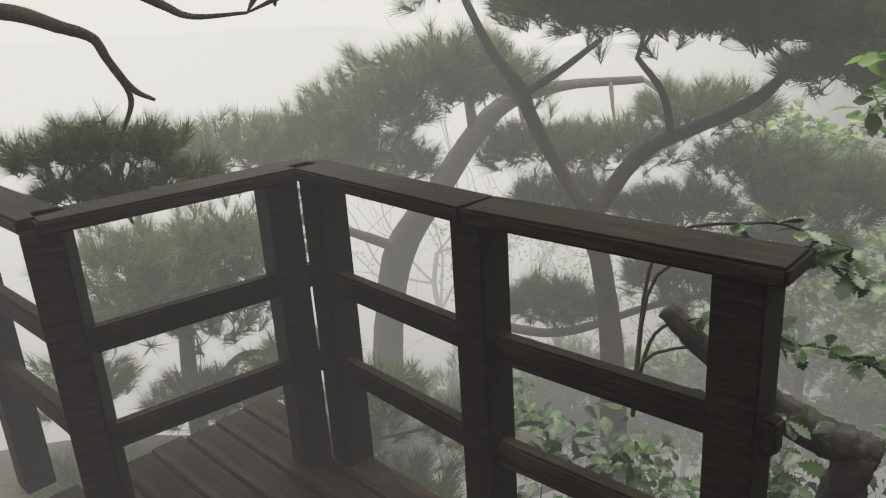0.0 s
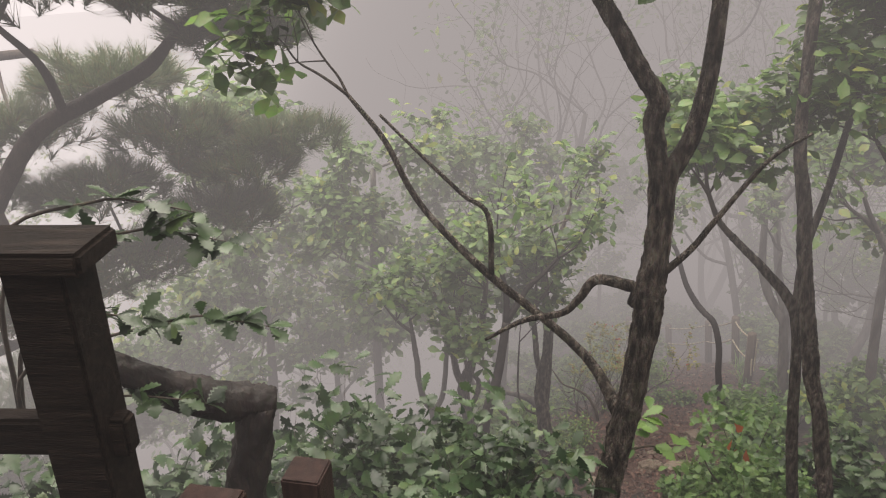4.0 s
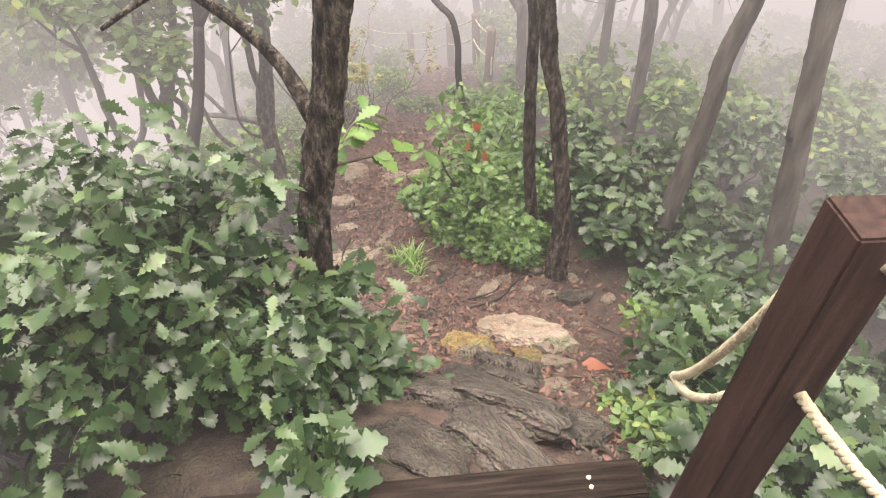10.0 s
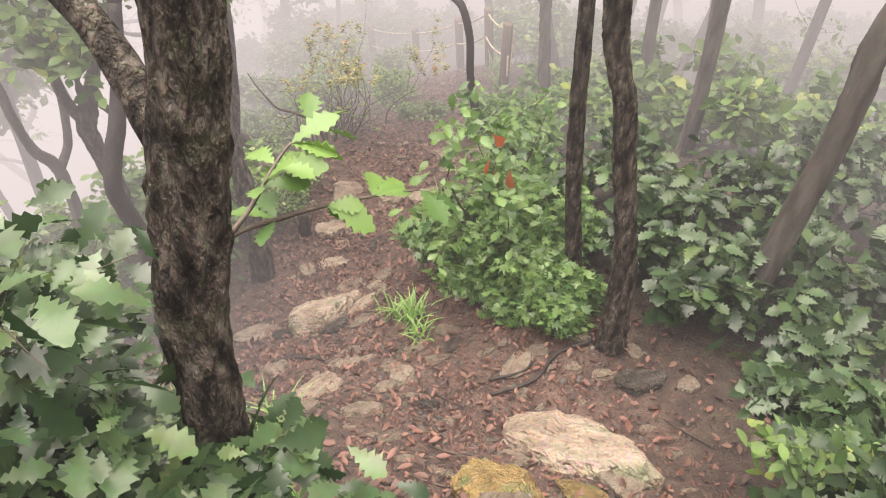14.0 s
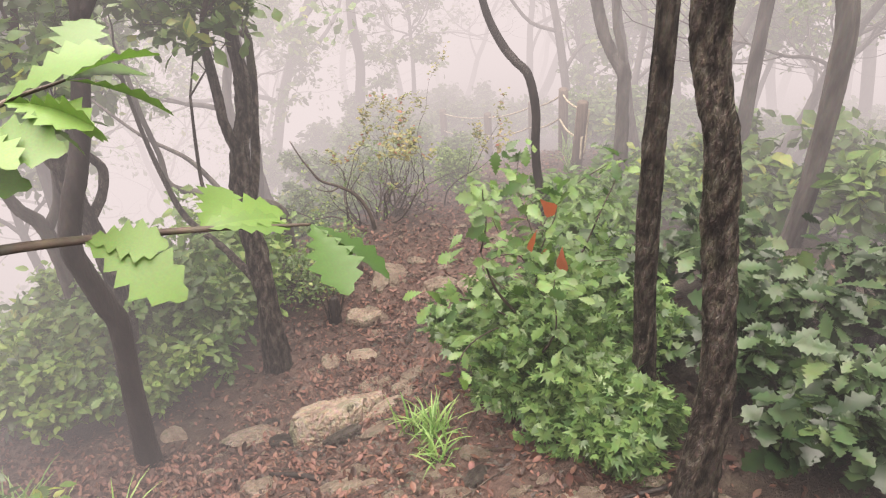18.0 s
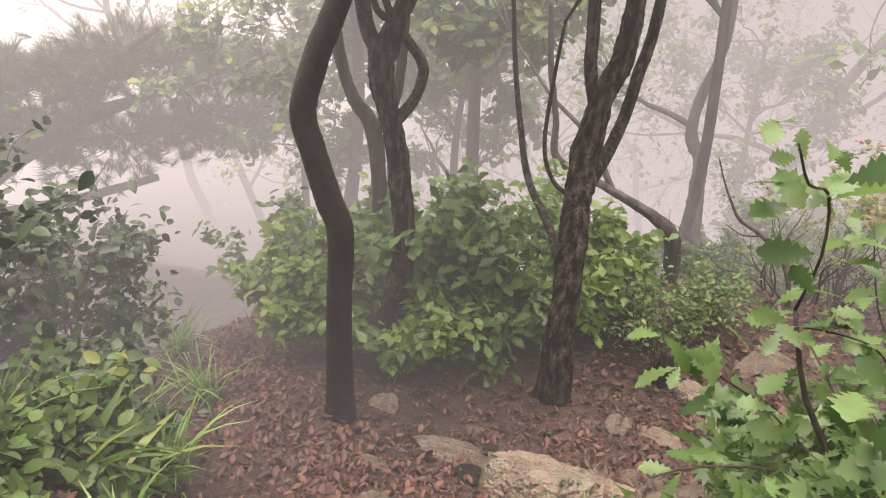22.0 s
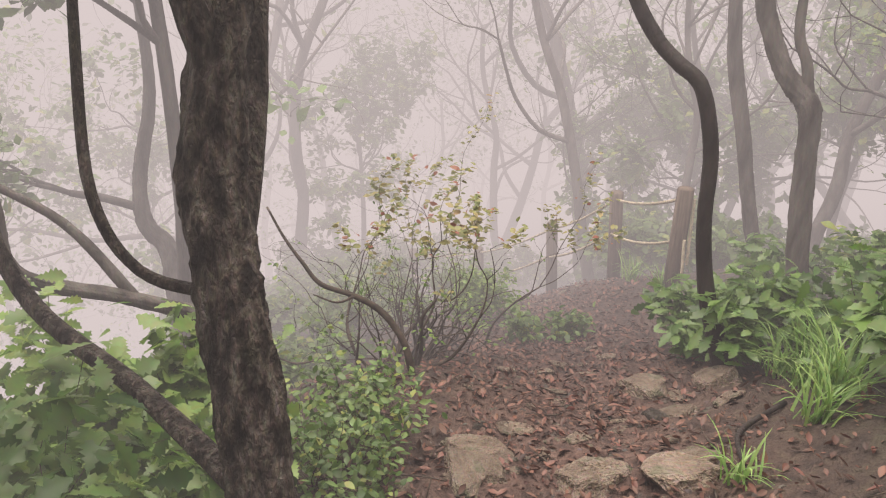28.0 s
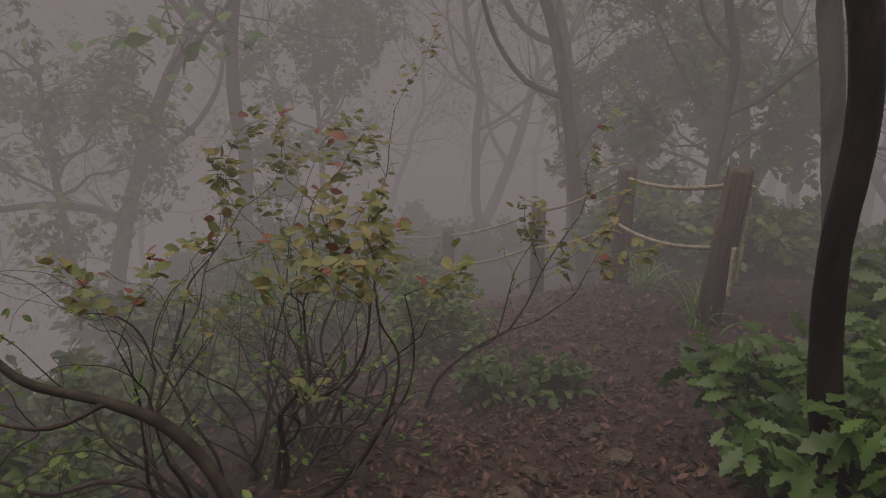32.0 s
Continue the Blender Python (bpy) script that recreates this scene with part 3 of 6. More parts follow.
def rope(a, b, sag=0.06, r=0.0125, name="rope", label="thick twisted cream rope"):
    """A three-strand rope hanging between two points."""
    a, b = np.array(a, float), np.array(b, float)
    length = np.linalg.norm(b - a)
    n = max(24, int(length / 0.009))
    s = np.linspace(0, 1, n)
    mid = a + (b - a) * s[:, None]
    mid[:, 2] -= sag * 4 * s * (1 - s)
    d = unit(b - a)
    u = unit(np.cross(d, (0, 0, 1.0)))
    w = np.cross(u, d)
    ob = thing(name, tuple(mid[0]), label, "rope", "ropes")
    for k in range(3):
        ang = s * length / 0.055 * 2 * np.pi + k * 2.094
        c = mid + r * 0.5 * (np.cos(ang)[:, None] * u + np.sin(ang)[:, None] * w)
        rows = np.hstack([c - mid[0], np.full((n, 1), r * 0.58)])
        part("strand", mesh_of("strand", tube(rows, 5, 1, 0, 0, 0, False), ROPE), ob)
    return ob


P_RF, P_LF = (2.14, 0.16, -0.72), (1.125, 1.53, -0.72)
P_RB, P_LB = (1.555, -0.31, -0.4), (0.69, 1.05, -0.35)
post_rf = rope_post(*P_RF, h=1.15)
post_lf = rope_post(*P_LF, h=1.06)
post_rb = rope_post(*P_RB, h=1.24)
post_lb = rope_post(*P_LB, h=1.14)
rope((2.15, 0.14, 0.36), (P_RB[0], P_RB[1], 0.73), 0.05)
rope((2.13, 0.14, 0.05), (P_RB[0], P_RB[1], 0.39), 0.07)
rope((1.11, 1.50, 0.24), (0.70, 1.07, 0.66), 0.05)
rope((1.11, 1.50, -0.05), (0.70, 1.07, 0.34), 0.07)


# ---- trees beside the steps and the trail ----
def tree(name, label, trunk, branches=(), crown=None, bark=None, leaf=None, template=None, seed=0, leaf_size=0.1, sides=16, rough=0.07, ridges=14, category="tree", group=""):
    """trunk, branches: rows of (x, y, z, r). crown: (depth, length, per-tip leaves) grown from the upper ends."""
    rng = np.random.default_rng(seed)
    base = np.array(trunk[0][:3])
    gz = float(ground_z(base[0], base[1]))
    ob = thing(name, (base[0], base[1], gz), label, category, group)
    off = np.array([base[0], base[1], gz, 0])
    rows = np.array(trunk, float)
    root = rows[0].copy()
    if root[2] > gz - 0.05:
        down = np.array([root[0], root[1], gz - 0.08, root[3] * 1.35])
        rows = np.vstack([down, rows])
    part("trunk", mesh_of("trunk", tube(rows - off, 44 if ridges and sides == 16 else sides, 12 if ridges else 8, rough * (1.5 if ridges else 1), ridges, seed), bark or BARK_OAK), ob)
    ends = [(rows[-1], rows[-1, :3] - rows[-2, :3])]
    for i, b in enumerate(branches):
        b = np.array(b, float)
        part("branch", mesh_of("branch", tube(b - off, max(8, sides - 6) if b[0, 3] > 0.018 else 6, 6, rough, ridges if b[0, 3] > 0.02 else 0, seed + 1 + i), bark or BARK_OAK), ob)
        ends.append((b[-1], b[-1, :3] - b[-2, :3]))
    if crown:
        depth, length, per = crown
        out, tips = [], []
        for e, d in ends:
            for k in range(2 if e[3] > 0.0065 else 0):
                grow(rng, out, tips, e[:3], unit(d) + 0.4 * rng.standard_normal(3), length * min(1.3, max(0.6, e[3] / 0.03)), e[3] * 0.9, depth, 0.14)
        part("twig_mass", mesh_of("twig_mass", [(v - off[:3] if len(v) else v, f) for v, f in limbs(out, 6, 3, 0.05, seed)], bark or TWIG), ob)["kind"] = "stuff"
        if per:
            ch = whorls(rng, tips, template or OAK_FAR, leaf_size, per, 0.05)
            part("foliage", mesh_of("foliage", [(v - off[:3], f) for v, f in ch], leaf or LEAF_CANOPY), ob)["kind"] = "stuff"
    return ob


tree("oak_tree", "crooked oak with deeply furrowed wet bark beside the steps",
     [(2.45, 1.55, -1.07, 0.070), (2.46, 1.54, -0.79, 0.059), (2.47, 1.53, -0.43, 0.053), (2.49, 1.51, -0.22, 0.051), (2.51, 1.48, 0.05, 0.050), (2.52, 1.46, 0.34, 0.051), (2.52, 1.46, 0.45, 0.054), (2.53, 1.45, 0.60, 0.044), (2.52, 1.46, 0.84, 0.037), (2.50, 1.49, 1.02, 0.034), (2.50, 1.48, 1.11, 0.033), (2.46, 1.54, 1.22, 0.031), (2.37, 1.65, 1.45, 0.025)],
     [[(2.50, 1.49, 0.36, 0.042), (2.53, 1.44, 0.62, 0.035), (2.54, 1.44, 0.84, 0.033), (2.57, 1.39, 0.99, 0.032), (2.59, 1.36, 1.19, 0.029), (2.59, 1.35, 1.50, 0.024)],
      [(2.49, 1.51, 0.43, 0.023), (2.41, 1.61, 0.45, 0.019), (2.38, 1.66, 0.37, 0.016), (2.34, 1.71, 0.30, 0.014), (2.26, 1.83, 0.25, 0.011), (2.17, 1.95, 0.15, 0.006)],
      [(2.49, 1.53, -0.12, 0.030), (2.51, 1.69, 0.02, 0.021), (2.41, 1.86, 0.19, 0.017), (2.28, 2.03, 0.36, 0.016), (2.16, 2.19, 0.55, 0.014), (2.09, 2.28, 0.70, 0.013), (2.03, 2.36, 0.90, 0.011), (1.95, 2.47, 1.07, 0.008)],
      [(2.28, 2.03, 0.37, 0.012), (2.27, 2.04, 0.62, 0.011), (2.21, 2.12, 0.70, 0.010), (2.12, 2.24, 0.84, 0.008), (2.02, 2.37, 1.00, 0.006)],
      [(2.50, 1.48, 0.42, 0.018), (2.59, 1.36, 0.59, 0.012), (2.63, 1.31, 0.69, 0.011), (2.71, 1.19, 0.92, 0.008), (2.78, 1.09, 1.02, 0.005)]],
     crown=(3, 0.5, 3), seed=3, leaf_size=0.1)
tree("oak_tree", "slender furrowed oak trunk standing beside the trail",
     [(4.25, 1.20, -2.15, 0.1), (4.23, 1.23, -1.97, 0.066), (4.23, 1.25, -1.68, 0.049), (4.22, 1.29, -1.41, 0.044), (4.21, 1.35, -1.16, 0.042), (4.19, 1.40, -0.90, 0.040), (4.18, 1.48, -0.66, 0.042), (4.14, 1.52, -0.39, 0.04), (4.12, 1.59, -0.04, 0.038), (4.10, 1.64, 0.3, 0.034), (4.05, 1.70, 0.7, 0.03), (4.1, 1.75, 1.3, 0.028)],
     crown=(3, 0.6, 5), seed=4)
tree("oak_tree", "thin straight oak trunk behind a leafy shrub",
     [(4.54, 1.52, -2.2, 0.05), (4.52, 1.56, -1.87, 0.04), (4.49, 1.64, -1.33, 0.033), (4.48, 1.68, -0.94, 0.031), (4.45, 1.74, -0.47, 0.03), (4.38, 1.91, -0.24, 0.026), (4.30, 2.11, -0.05, 0.022)],
     [[(4.45, 1.74, -0.47, 0.025), (4.46, 1.75, -0.1, 0.023), (4.5, 1.7, 0.3, 0.02), (4.55, 1.65, 0.9, 0.018)]], crown=(3, 0.6, 5), seed=5)
tree("oak_tree", "pale-barked oak trunk among bushes",
     [(4.29, 0.15, -1.6, 0.06), (4.28, 0.25, -1.0, 0.052), (4.27, 0.34, -0.50, 0.048), (4.26, 0.42, 0.01, 0.05), (4.25, 0.46, 0.49, 0.045), (4.24, 0.5, 1.0, 0.035)],
     [[(4.27, 0.32, -0.7, 0.04), (4.38, 0.42, -0.1, 0.036), (4.5, 0.44, 0.5, 0.03)]], crown=(3, 0.6, 5), bark=BARK_GREY, seed=6)
tree("curved_oak_tree", "dark smooth tree trunk bending in an S beside the trail",
     [(3.63, 3.45, -3.0, 0.06), (3.65, 3.45, -2.53, 0.046), (3.67, 3.45, -2.21, 0.045), (3.64, 3.45, -2.08, 0.046), (3.60, 3.45, -1.90, 0.043), (3.58, 3.45, -1.76, 0.041), (3.63, 3.45, -1.60, 0.040), (3.68, 3.45, -1.49, 0.038), (3.76, 3.47, -1.3, 0.034), (3.85, 3.5, -1.0, 0.03)],
     crown=(2, 0.6, 3), bark=BARK_DARK, seed=7, ridges=0, rough=0.04)
tree("forked_oak_tree", "forked oak with a burl and a looping side stem",
     [(3.88, 3.99, -3.2, 0.06), (3.91, 3.99, -2.89, 0.051), (3.95, 3.98, -2.65, 0.048), (3.94, 3.98, -2.33, 0.045), (3.91, 4.00, -2.07, 0.043), (3.87, 4.00, -1.85, 0.048), (3.90, 4.00, -1.74, 0.046), (3.96, 3.99, -1.60, 0.035), (4.05, 3.99, -1.4, 0.029), (4.1, 4.0, -1.1, 0.024)],
     [[(3.91, 4.00, -2.06, 0.027), (4.00, 3.99, -1.95, 0.022), (4.03, 3.99, -1.83, 0.022), (3.98, 3.99, -1.74, 0.020), (3.92, 4.00, -1.66, 0.018)],
      [(3.88, 4.0, -1.8, 0.036), (3.82, 4.02, -1.66, 0.03), (3.80, 4.05, -1.4, 0.026)]], crown=(2, 0.55, 3), seed=8)
tree("forked_oak_tree", "slim forked tree behind the curved trunk",
     [(3.9, 4.42, -3.4, 0.045), (3.89, 4.40, -2.74, 0.037), (3.87, 4.40, -2.27, 0.035), (3.78, 4.41, -2.09, 0.028), (3.73, 4.41, -1.86, 0.025), (3.72, 4.41, -1.70, 0.023), (3.69, 4.42, -1.4, 0.02)],
     [[(3.88, 4.40, -2.26, 0.028), (3.96, 4.38, -2.12, 0.025), (4.0, 4.38, -1.9, 0.022), (4.02, 4.38, -1.6, 0.02)]], crown=(2, 0.5, 3), bark=BARK_GREY, seed=9)
tree("oak_tree", "leaning furrowed oak with a forked top at the trail's edge",
     [(4.58, 3.65, -3.3, 0.085), (4.58, 3.66, -2.95, 0.064), (4.60, 3.70, -2.70, 0.058), (4.62, 3.76, -2.48, 0.058), (4.65, 3.83, -2.31, 0.060), (4.68, 3.88, -2.15, 0.056), (4.72, 3.90, -1.96, 0.048), (4.79, 3.92, -1.80, 0.042), (4.82, 3.95, -1.62, 0.038), (4.82, 3.99, -1.36, 0.034), (4.80, 4.0, -1.0, 0.028)],
     [[(4.65, 3.82, -2.33, 0.034), (4.75, 3.88, -2.22, 0.028), (4.84, 3.94, -2.06, 0.026), (4.89, 3.98, -1.90, 0.026), (4.94, 4.02, -1.76, 0.024), (4.98, 4.06, -1.5, 0.02)],
      [(4.70, 3.89, -2.0, 0.032), (4.67, 3.93, -1.84, 0.028), (4.67, 3.95, -1.70, 0.026), (4.66, 3.98, -1.45, 0.022)],
      [(4.64, 3.83, -2.36, 0.012), (4.58, 3.96, -2.33, 0.010), (4.55, 4.03, -2.2, 0.010), (4.57, 4.06, -1.95, 0.009), (4.6, 4.08, -1.7, 0.007)],
      [(4.61, 3.74, -2.72, 0.026), (4.62, 4.05, -2.62, 0.020), (4.58, 4.30, -2.50, 0.018), (4.55, 4.40, -2.27, 0.015), (4.52, 4.46, -2.0, 0.012), (4.5, 4.5, -1.7, 0.01)]],
     crown=(2, 0.6, 4), seed=10)
tree("bent_oak_tree", "thin dark trunk bending over beside the trail",
     [(7.12, 3.28, -3.5, 0.05), (7.09, 3.38, -3.25, 0.042), (7.07, 3.45, -3.04, 0.036), (7.06, 3.50, -2.79, 0.033), (7.06, 3.53, -2.49, 0.032), (7.04, 3.61, -2.23, 0.032), (7.02, 3.72, -2.14, 0.032), (7.00, 3.82, -2.05, 0.031), (6.97, 3.95, -1.85, 0.028), (6.9, 4.05, -1.5, 0.024)],
     crown=(2, 0.55, 2), bark=BARK_DARK, seed=11, ridges=0, rough=0.04)
tree("oak_tree", "grey oak leaning among shrubs in the mist",
     [(7.9, 3.1, -3.4, 0.062), (7.90, 3.18, -3.02, 0.054), (7.90, 3.24, -2.58, 0.05), (7.90, 3.28, -2.36, 0.055), (7.89, 3.39, -2.25, 0.048), (7.89, 3.51, -2.06, 0.046), (7.89, 3.6, -1.8, 0.04), (7.9, 3.65, -1.3, 0.034)],
     [[(7.90, 3.27, -2.4, 0.03), (7.89, 3.33, -2.17, 0.027), (7.89, 3.40, -2.0, 0.024), (7.9, 3.42, -1.6, 0.02)]], crown=(2, 0.6, 2), bark=BARK_GREY, seed=12)
tree("oak_tree", "straight grey trunk fading into the mist",
     [(8.95, 3.4, -3.7, 0.055), (8.90, 3.52, -3.35, 0.048), (8.86, 3.70, -2.72, 0.045), (8.83, 3.86, -2.15, 0.043), (8.8, 3.95, -1.5, 0.036)], crown=(2, 0.6, 2), bark=BARK_GREY, seed=13)


# ---- a leaning dead trunk behind the oak at the trail's edge ----
tree("dead_leaning_trunk", "broken grey dead trunk leaning out of a cut stump",
     [(5.70, 4.80, -3.55, 0.055), (5.66, 4.80, -3.22, 0.048), (5.53, 4.84, -3.08, 0.034), (5.28, 4.96, -2.94, 0.025), (5.0, 5.1, -2.8, 0.022), (4.97, 5.12, -2.56, 0.019), (4.92, 5.15, -2.27, 0.016), (4.89, 5.18, -1.9, 0.013)],
     [[(5.3, 4.95, -2.95, 0.02), (5.2, 5.15, -2.7, 0.016), (5.0, 5.35, -2.5, 0.012), (4.8, 5.6, -2.2, 0.008)]],
     crown=(1, 0.5, 0), bark=BARK_GREY, seed=21)
tree("misty_oak_tree", "crooked grey oak far down the slope in mist",
     [(6.83, 6.32, -4.6, 0.085), (6.78, 6.46, -4.27, 0.08), (6.83, 6.6, -3.99, 0.07), (6.87, 6.72, -3.7, 0.06), (6.8, 6.84, -3.51, 0.052), (6.86, 6.91, -3.2, 0.045), (7.0, 6.95, -2.74, 0.036), (7.0, 7.0, -2.2, 0.03)],
     [[(6.82, 6.86, -3.45, 0.03), (6.63, 6.97, -3.36, 0.026), (6.45, 7.05, -3.3, 0.02)]], crown=(2, 0.6, 2), bark=BARK_GREY, seed=22)


tree("oak_tree", "thin forked grey oak beside the trail",
     [(4.68, .80, -2.0, .06), (4.68, .76, -1.01, .05), (4.68, .77, -.63, .045), (4.69, .74, -.22, .045), (4.64, .95, 0, .033), (4.60, 1.17, .18, .027)],
     branches=[[(4.69, .73, -.24, .037), (4.70, .66, -.04, .03), (4.69, .69, .17, .026), (4.68, .75, .5, .02)]],
     crown=(3, .6, 5), bark=BARK_GREY, seed=71)
tree("oak_tree", "thin grey oak leaning over in the mist",
     [(6.26, 1.5, -2.35, .055), (6.26, 1.51, -1.83, .048), (6.24, 1.59, -1.11, .045), (6.19, 1.77, -.76, .035), (6.14, 1.95, -.48, .026)],
     crown=(2, .5, 2), bark=BARK_GREY, seed=72)
tree("oak_tree", "pale lichened oak trunk beside the rope",
     [(3.74, -0.54, -1.6, .075), (3.74, -0.52, -.9, .062), (3.73, -0.50, -.2, .058), (3.74, -0.51, .3, .056), (3.72, -0.48, .9, .05), (3.7, -0.44, 1.6, .04)],
     crown=(3, .6, 5), bark=BARK_GREY, seed=73)
# ---- shrubs ----
LEAF_MESHES = {}


def leaf_mesh(key, template, mat):
    if key not in LEAF_MESHES:
        LEAF_MESHES[key] = mesh_of("leaf", [template], mat)
    return LEAF_MESHES[key]


def shrub(name, label, x, y, h, r, stems=5, leaf=None, template=None, size=0.11, per=5, depth=1, seed=0, singles=0, single_mat=None, bark=None, group="", lean=(0, 0), sink=0.03, spread=0.03, flat=0.45, lift=0.25):
    """A woody shrub: stems from one stool, twigs, rosettes of leaves; some leaves are parts of their own."""
    rng = np.random.default_rng(seed + 100)
    base = np.array(on_ground(x, y, sink))
    ob = thing(name, tuple(base), label, "shrub", group)
    wood, tips = [], []
    for k in range(stems):
        a = rng.uniform(0, 2 * np.pi)
        way = np.array([r / h * math.cos(a) * rng.uniform(0.3, 1.1) + lean[0], r / h * math.sin(a) * rng.uniform(0.3, 1.1) + lean[1], 1.0])
        start = np.array([0.06 * r * math.cos(a), 0.06 * r * math.sin(a), 0])
        first = len(wood)
        grow(rng, wood, tips, start, way, h * rng.uniform(0.4, 0.62), 0.0085 * (h / 0.8) ** 0.5, depth + 1, 0.05, 0.5)
        part("stem", mesh_of("stem", limbs(wood[first:], 6, 3, 0.05, seed + k), bark or TWIG), ob)
    tips = [t for t in tips if t[0][2] > lift * h]
    pos = np.repeat(np.array([t[0] for t in tips]), per, 0)
    way = np.repeat(np.array([t[1] for t in tips]), per, 0)
    k = len(pos)
    side = rng.standard_normal((k, 3)) * (1, 1, flat)
    d = side / np.linalg.norm(side, axis=1)[:, None] + 0.3 * way + np.array([0, 0, -0.12])
    nrm = np.array([0, 0, 1.0]) + 0.6 * rng.standard_normal((k, 3))
    pos = pos + rng.standard_normal((k, 3)) * spread
    m = frames_of(pos, d, nrm, size * rng.uniform(0.55, 1.15, k))
    tpl, mat = template or OAK, leaf or LEAF_OAK
    order = rng.permutation(k)
    one, rest = order[:singles], order[singles:]
    me = leaf_mesh(name + mat.name, tpl, single_mat or LEAF_OAK_ONE) if singles else None
    for i in one:
        o = part("leaf", me, ob)
        o.matrix_basis = Matrix.Translation(Vector(pos[i])) @ Matrix(m[i].tolist()).to_4x4()
    if len(rest):
        part("foliage", mesh_of("foliage", [scatter(tpl, pos[rest], m[rest])], mat), ob)["kind"] = "stuff"
    return ob


OAKB = "young oak shrub with lobed wet leaves"
near_shrubs = [
    (1.93, 1.88, 0.95, 0.36, 9, 1), (2.08, 2.0, 1.15, 0.4, 9, 2), (1.62, 2.2, 1.1, 0.4, 8, 3), (2.12, 1.45, 0.5, 0.26, 7, 4), (2.4, 1.3, 0.24, 0.2, 7, 5),
    (1.95, 2.4, 1.2, 0.45, 9, 6), (2.25, 2.4, 0.85, 0.3, 8, 108), (2.12, 1.82, 0.85, 0.28, 8, 9), (1.2, 2.1, 0.75, 0.32, 7, 7)]
for x, y, h, r, n, sd in near_shrubs:
    shrub("oak_shrub", OAKB + " beside the timber steps", x, y, h, r, n, seed=sd, singles=90, per=4, size=0.088, lift=0.4, spread=0.04, group="oak shrubs by the steps")
right_shrubs = [(2.62, -0.12, 0.55, 0.32, 7, 11), (2.95, 0.12, 0.5, 0.3, 6, 12), (2.9, -0.4, 0.6, 0.36, 6, 13), (3.3, -0.05, 0.5, 0.34, 6, 14), (3.35, 0.42, 0.36, 0.24, 5, 15), (2.4, -0.45, 0.6, 0.36, 6, 16), (3.75, 0.25, 0.5, 0.34, 6, 17), (3.6, -0.5, 0.7, 0.45, 6, 18)]
for x, y, h, r, n, sd in right_shrubs:
    shrub("oak_shrub", OAKB + " behind the rope post", x, y, h, r, n, seed=sd, singles=60, per=3, size=0.105, lift=0.35, group="oak shrubs by the rope")
shrub("round_leaved_shrub", "low shrub with round dark green leaves beside the post", 2.3, -0.02, 0.32, 0.2, 6, LEAF_OAK, ROUND, 0.075, 4, 0, 19, singles=40)
shrub("round_leaved_shrub", "low shrub with round dark green leaves beside the post", 2.12, -0.22, 0.36, 0.22, 6, LEAF_OAK, ROUND, 0.08, 4, 0, 20, singles=30)
shrub("oak_seedling", "oak seedling hanging over the front board", 1.80, 1.04, 0.3, 0.1, 2, LEAF_OAK, OAK, 0.13, 4, 0, 23, singles=14)
for x, y, h, sd in ((2.75, 0.42, 0.16, 24), (2.95, 0.5, 0.14, 25), (2.62, 0.32, 0.2, 26)):
    shrub("pale_leaved_herb", "small herb with pale oval leaves beside the slab", x, y, h, 0.12, 4, LEAF_CANOPY, OVAL, 0.05, 3, 0, sd)
shrub("young_sapling", "thin sapling with narrow pale young leaves", 3.6, 0.3, 0.55, 0.16, 3, LEAF_CANOPY, OVAL, 0.05, 3, 1, 27)
# bright maple-leaved shrub between the trail and the pair of trunks
for x, y, h, r, n, sd in ((4.42, 1.78, 0.38, 0.24, 11, 31), (4.6, 2.02, 0.48, 0.25, 10, 32), (4.34, 1.56, 0.28, 0.22, 8, 33), (4.8, 1.88, 0.5, 0.27, 8, 34), (4.72, 2.25, 0.4, 0.22, 7, 35)):
    shrub("maple_leaved_shrub", "bright green shrub with small pointed leaves beside the trail", x, y, h, r, n, LEAF_MAPLE, MAPLE, 0.05, 9, 1, sd, group="pointed-leaf shrubs", lift=0.1)
sapling = shrub("oak_sapling", "thin oak sapling with a few withered red leaves", 4.58, 2.0, 1.25, 0.16, 5, LEAF_MAPLE, OAK, 0.085, 6, 0, 36, singles=50, single_mat=LEAF_YOUNG_ONE, lift=0.25)
for k, (dx, dy, dz) in enumerate(((-0.05, 0.03, 0.78), (0.02, -0.04, 0.7), (-0.02, 0.05, 0.88), (0.06, 0.02, 0.6))):
    dead = part("withered_leaf", leaf_mesh("red", OAK_FAR, DEAD_LEAF), sapling, "withered red-brown leaf")
    dead.matrix_basis = Matrix.Translation((dx, dy, dz)) @ pose(0, 0, 0, -70, 20 * k, 80 * k) @ Matrix.Scale(0.1, 4)
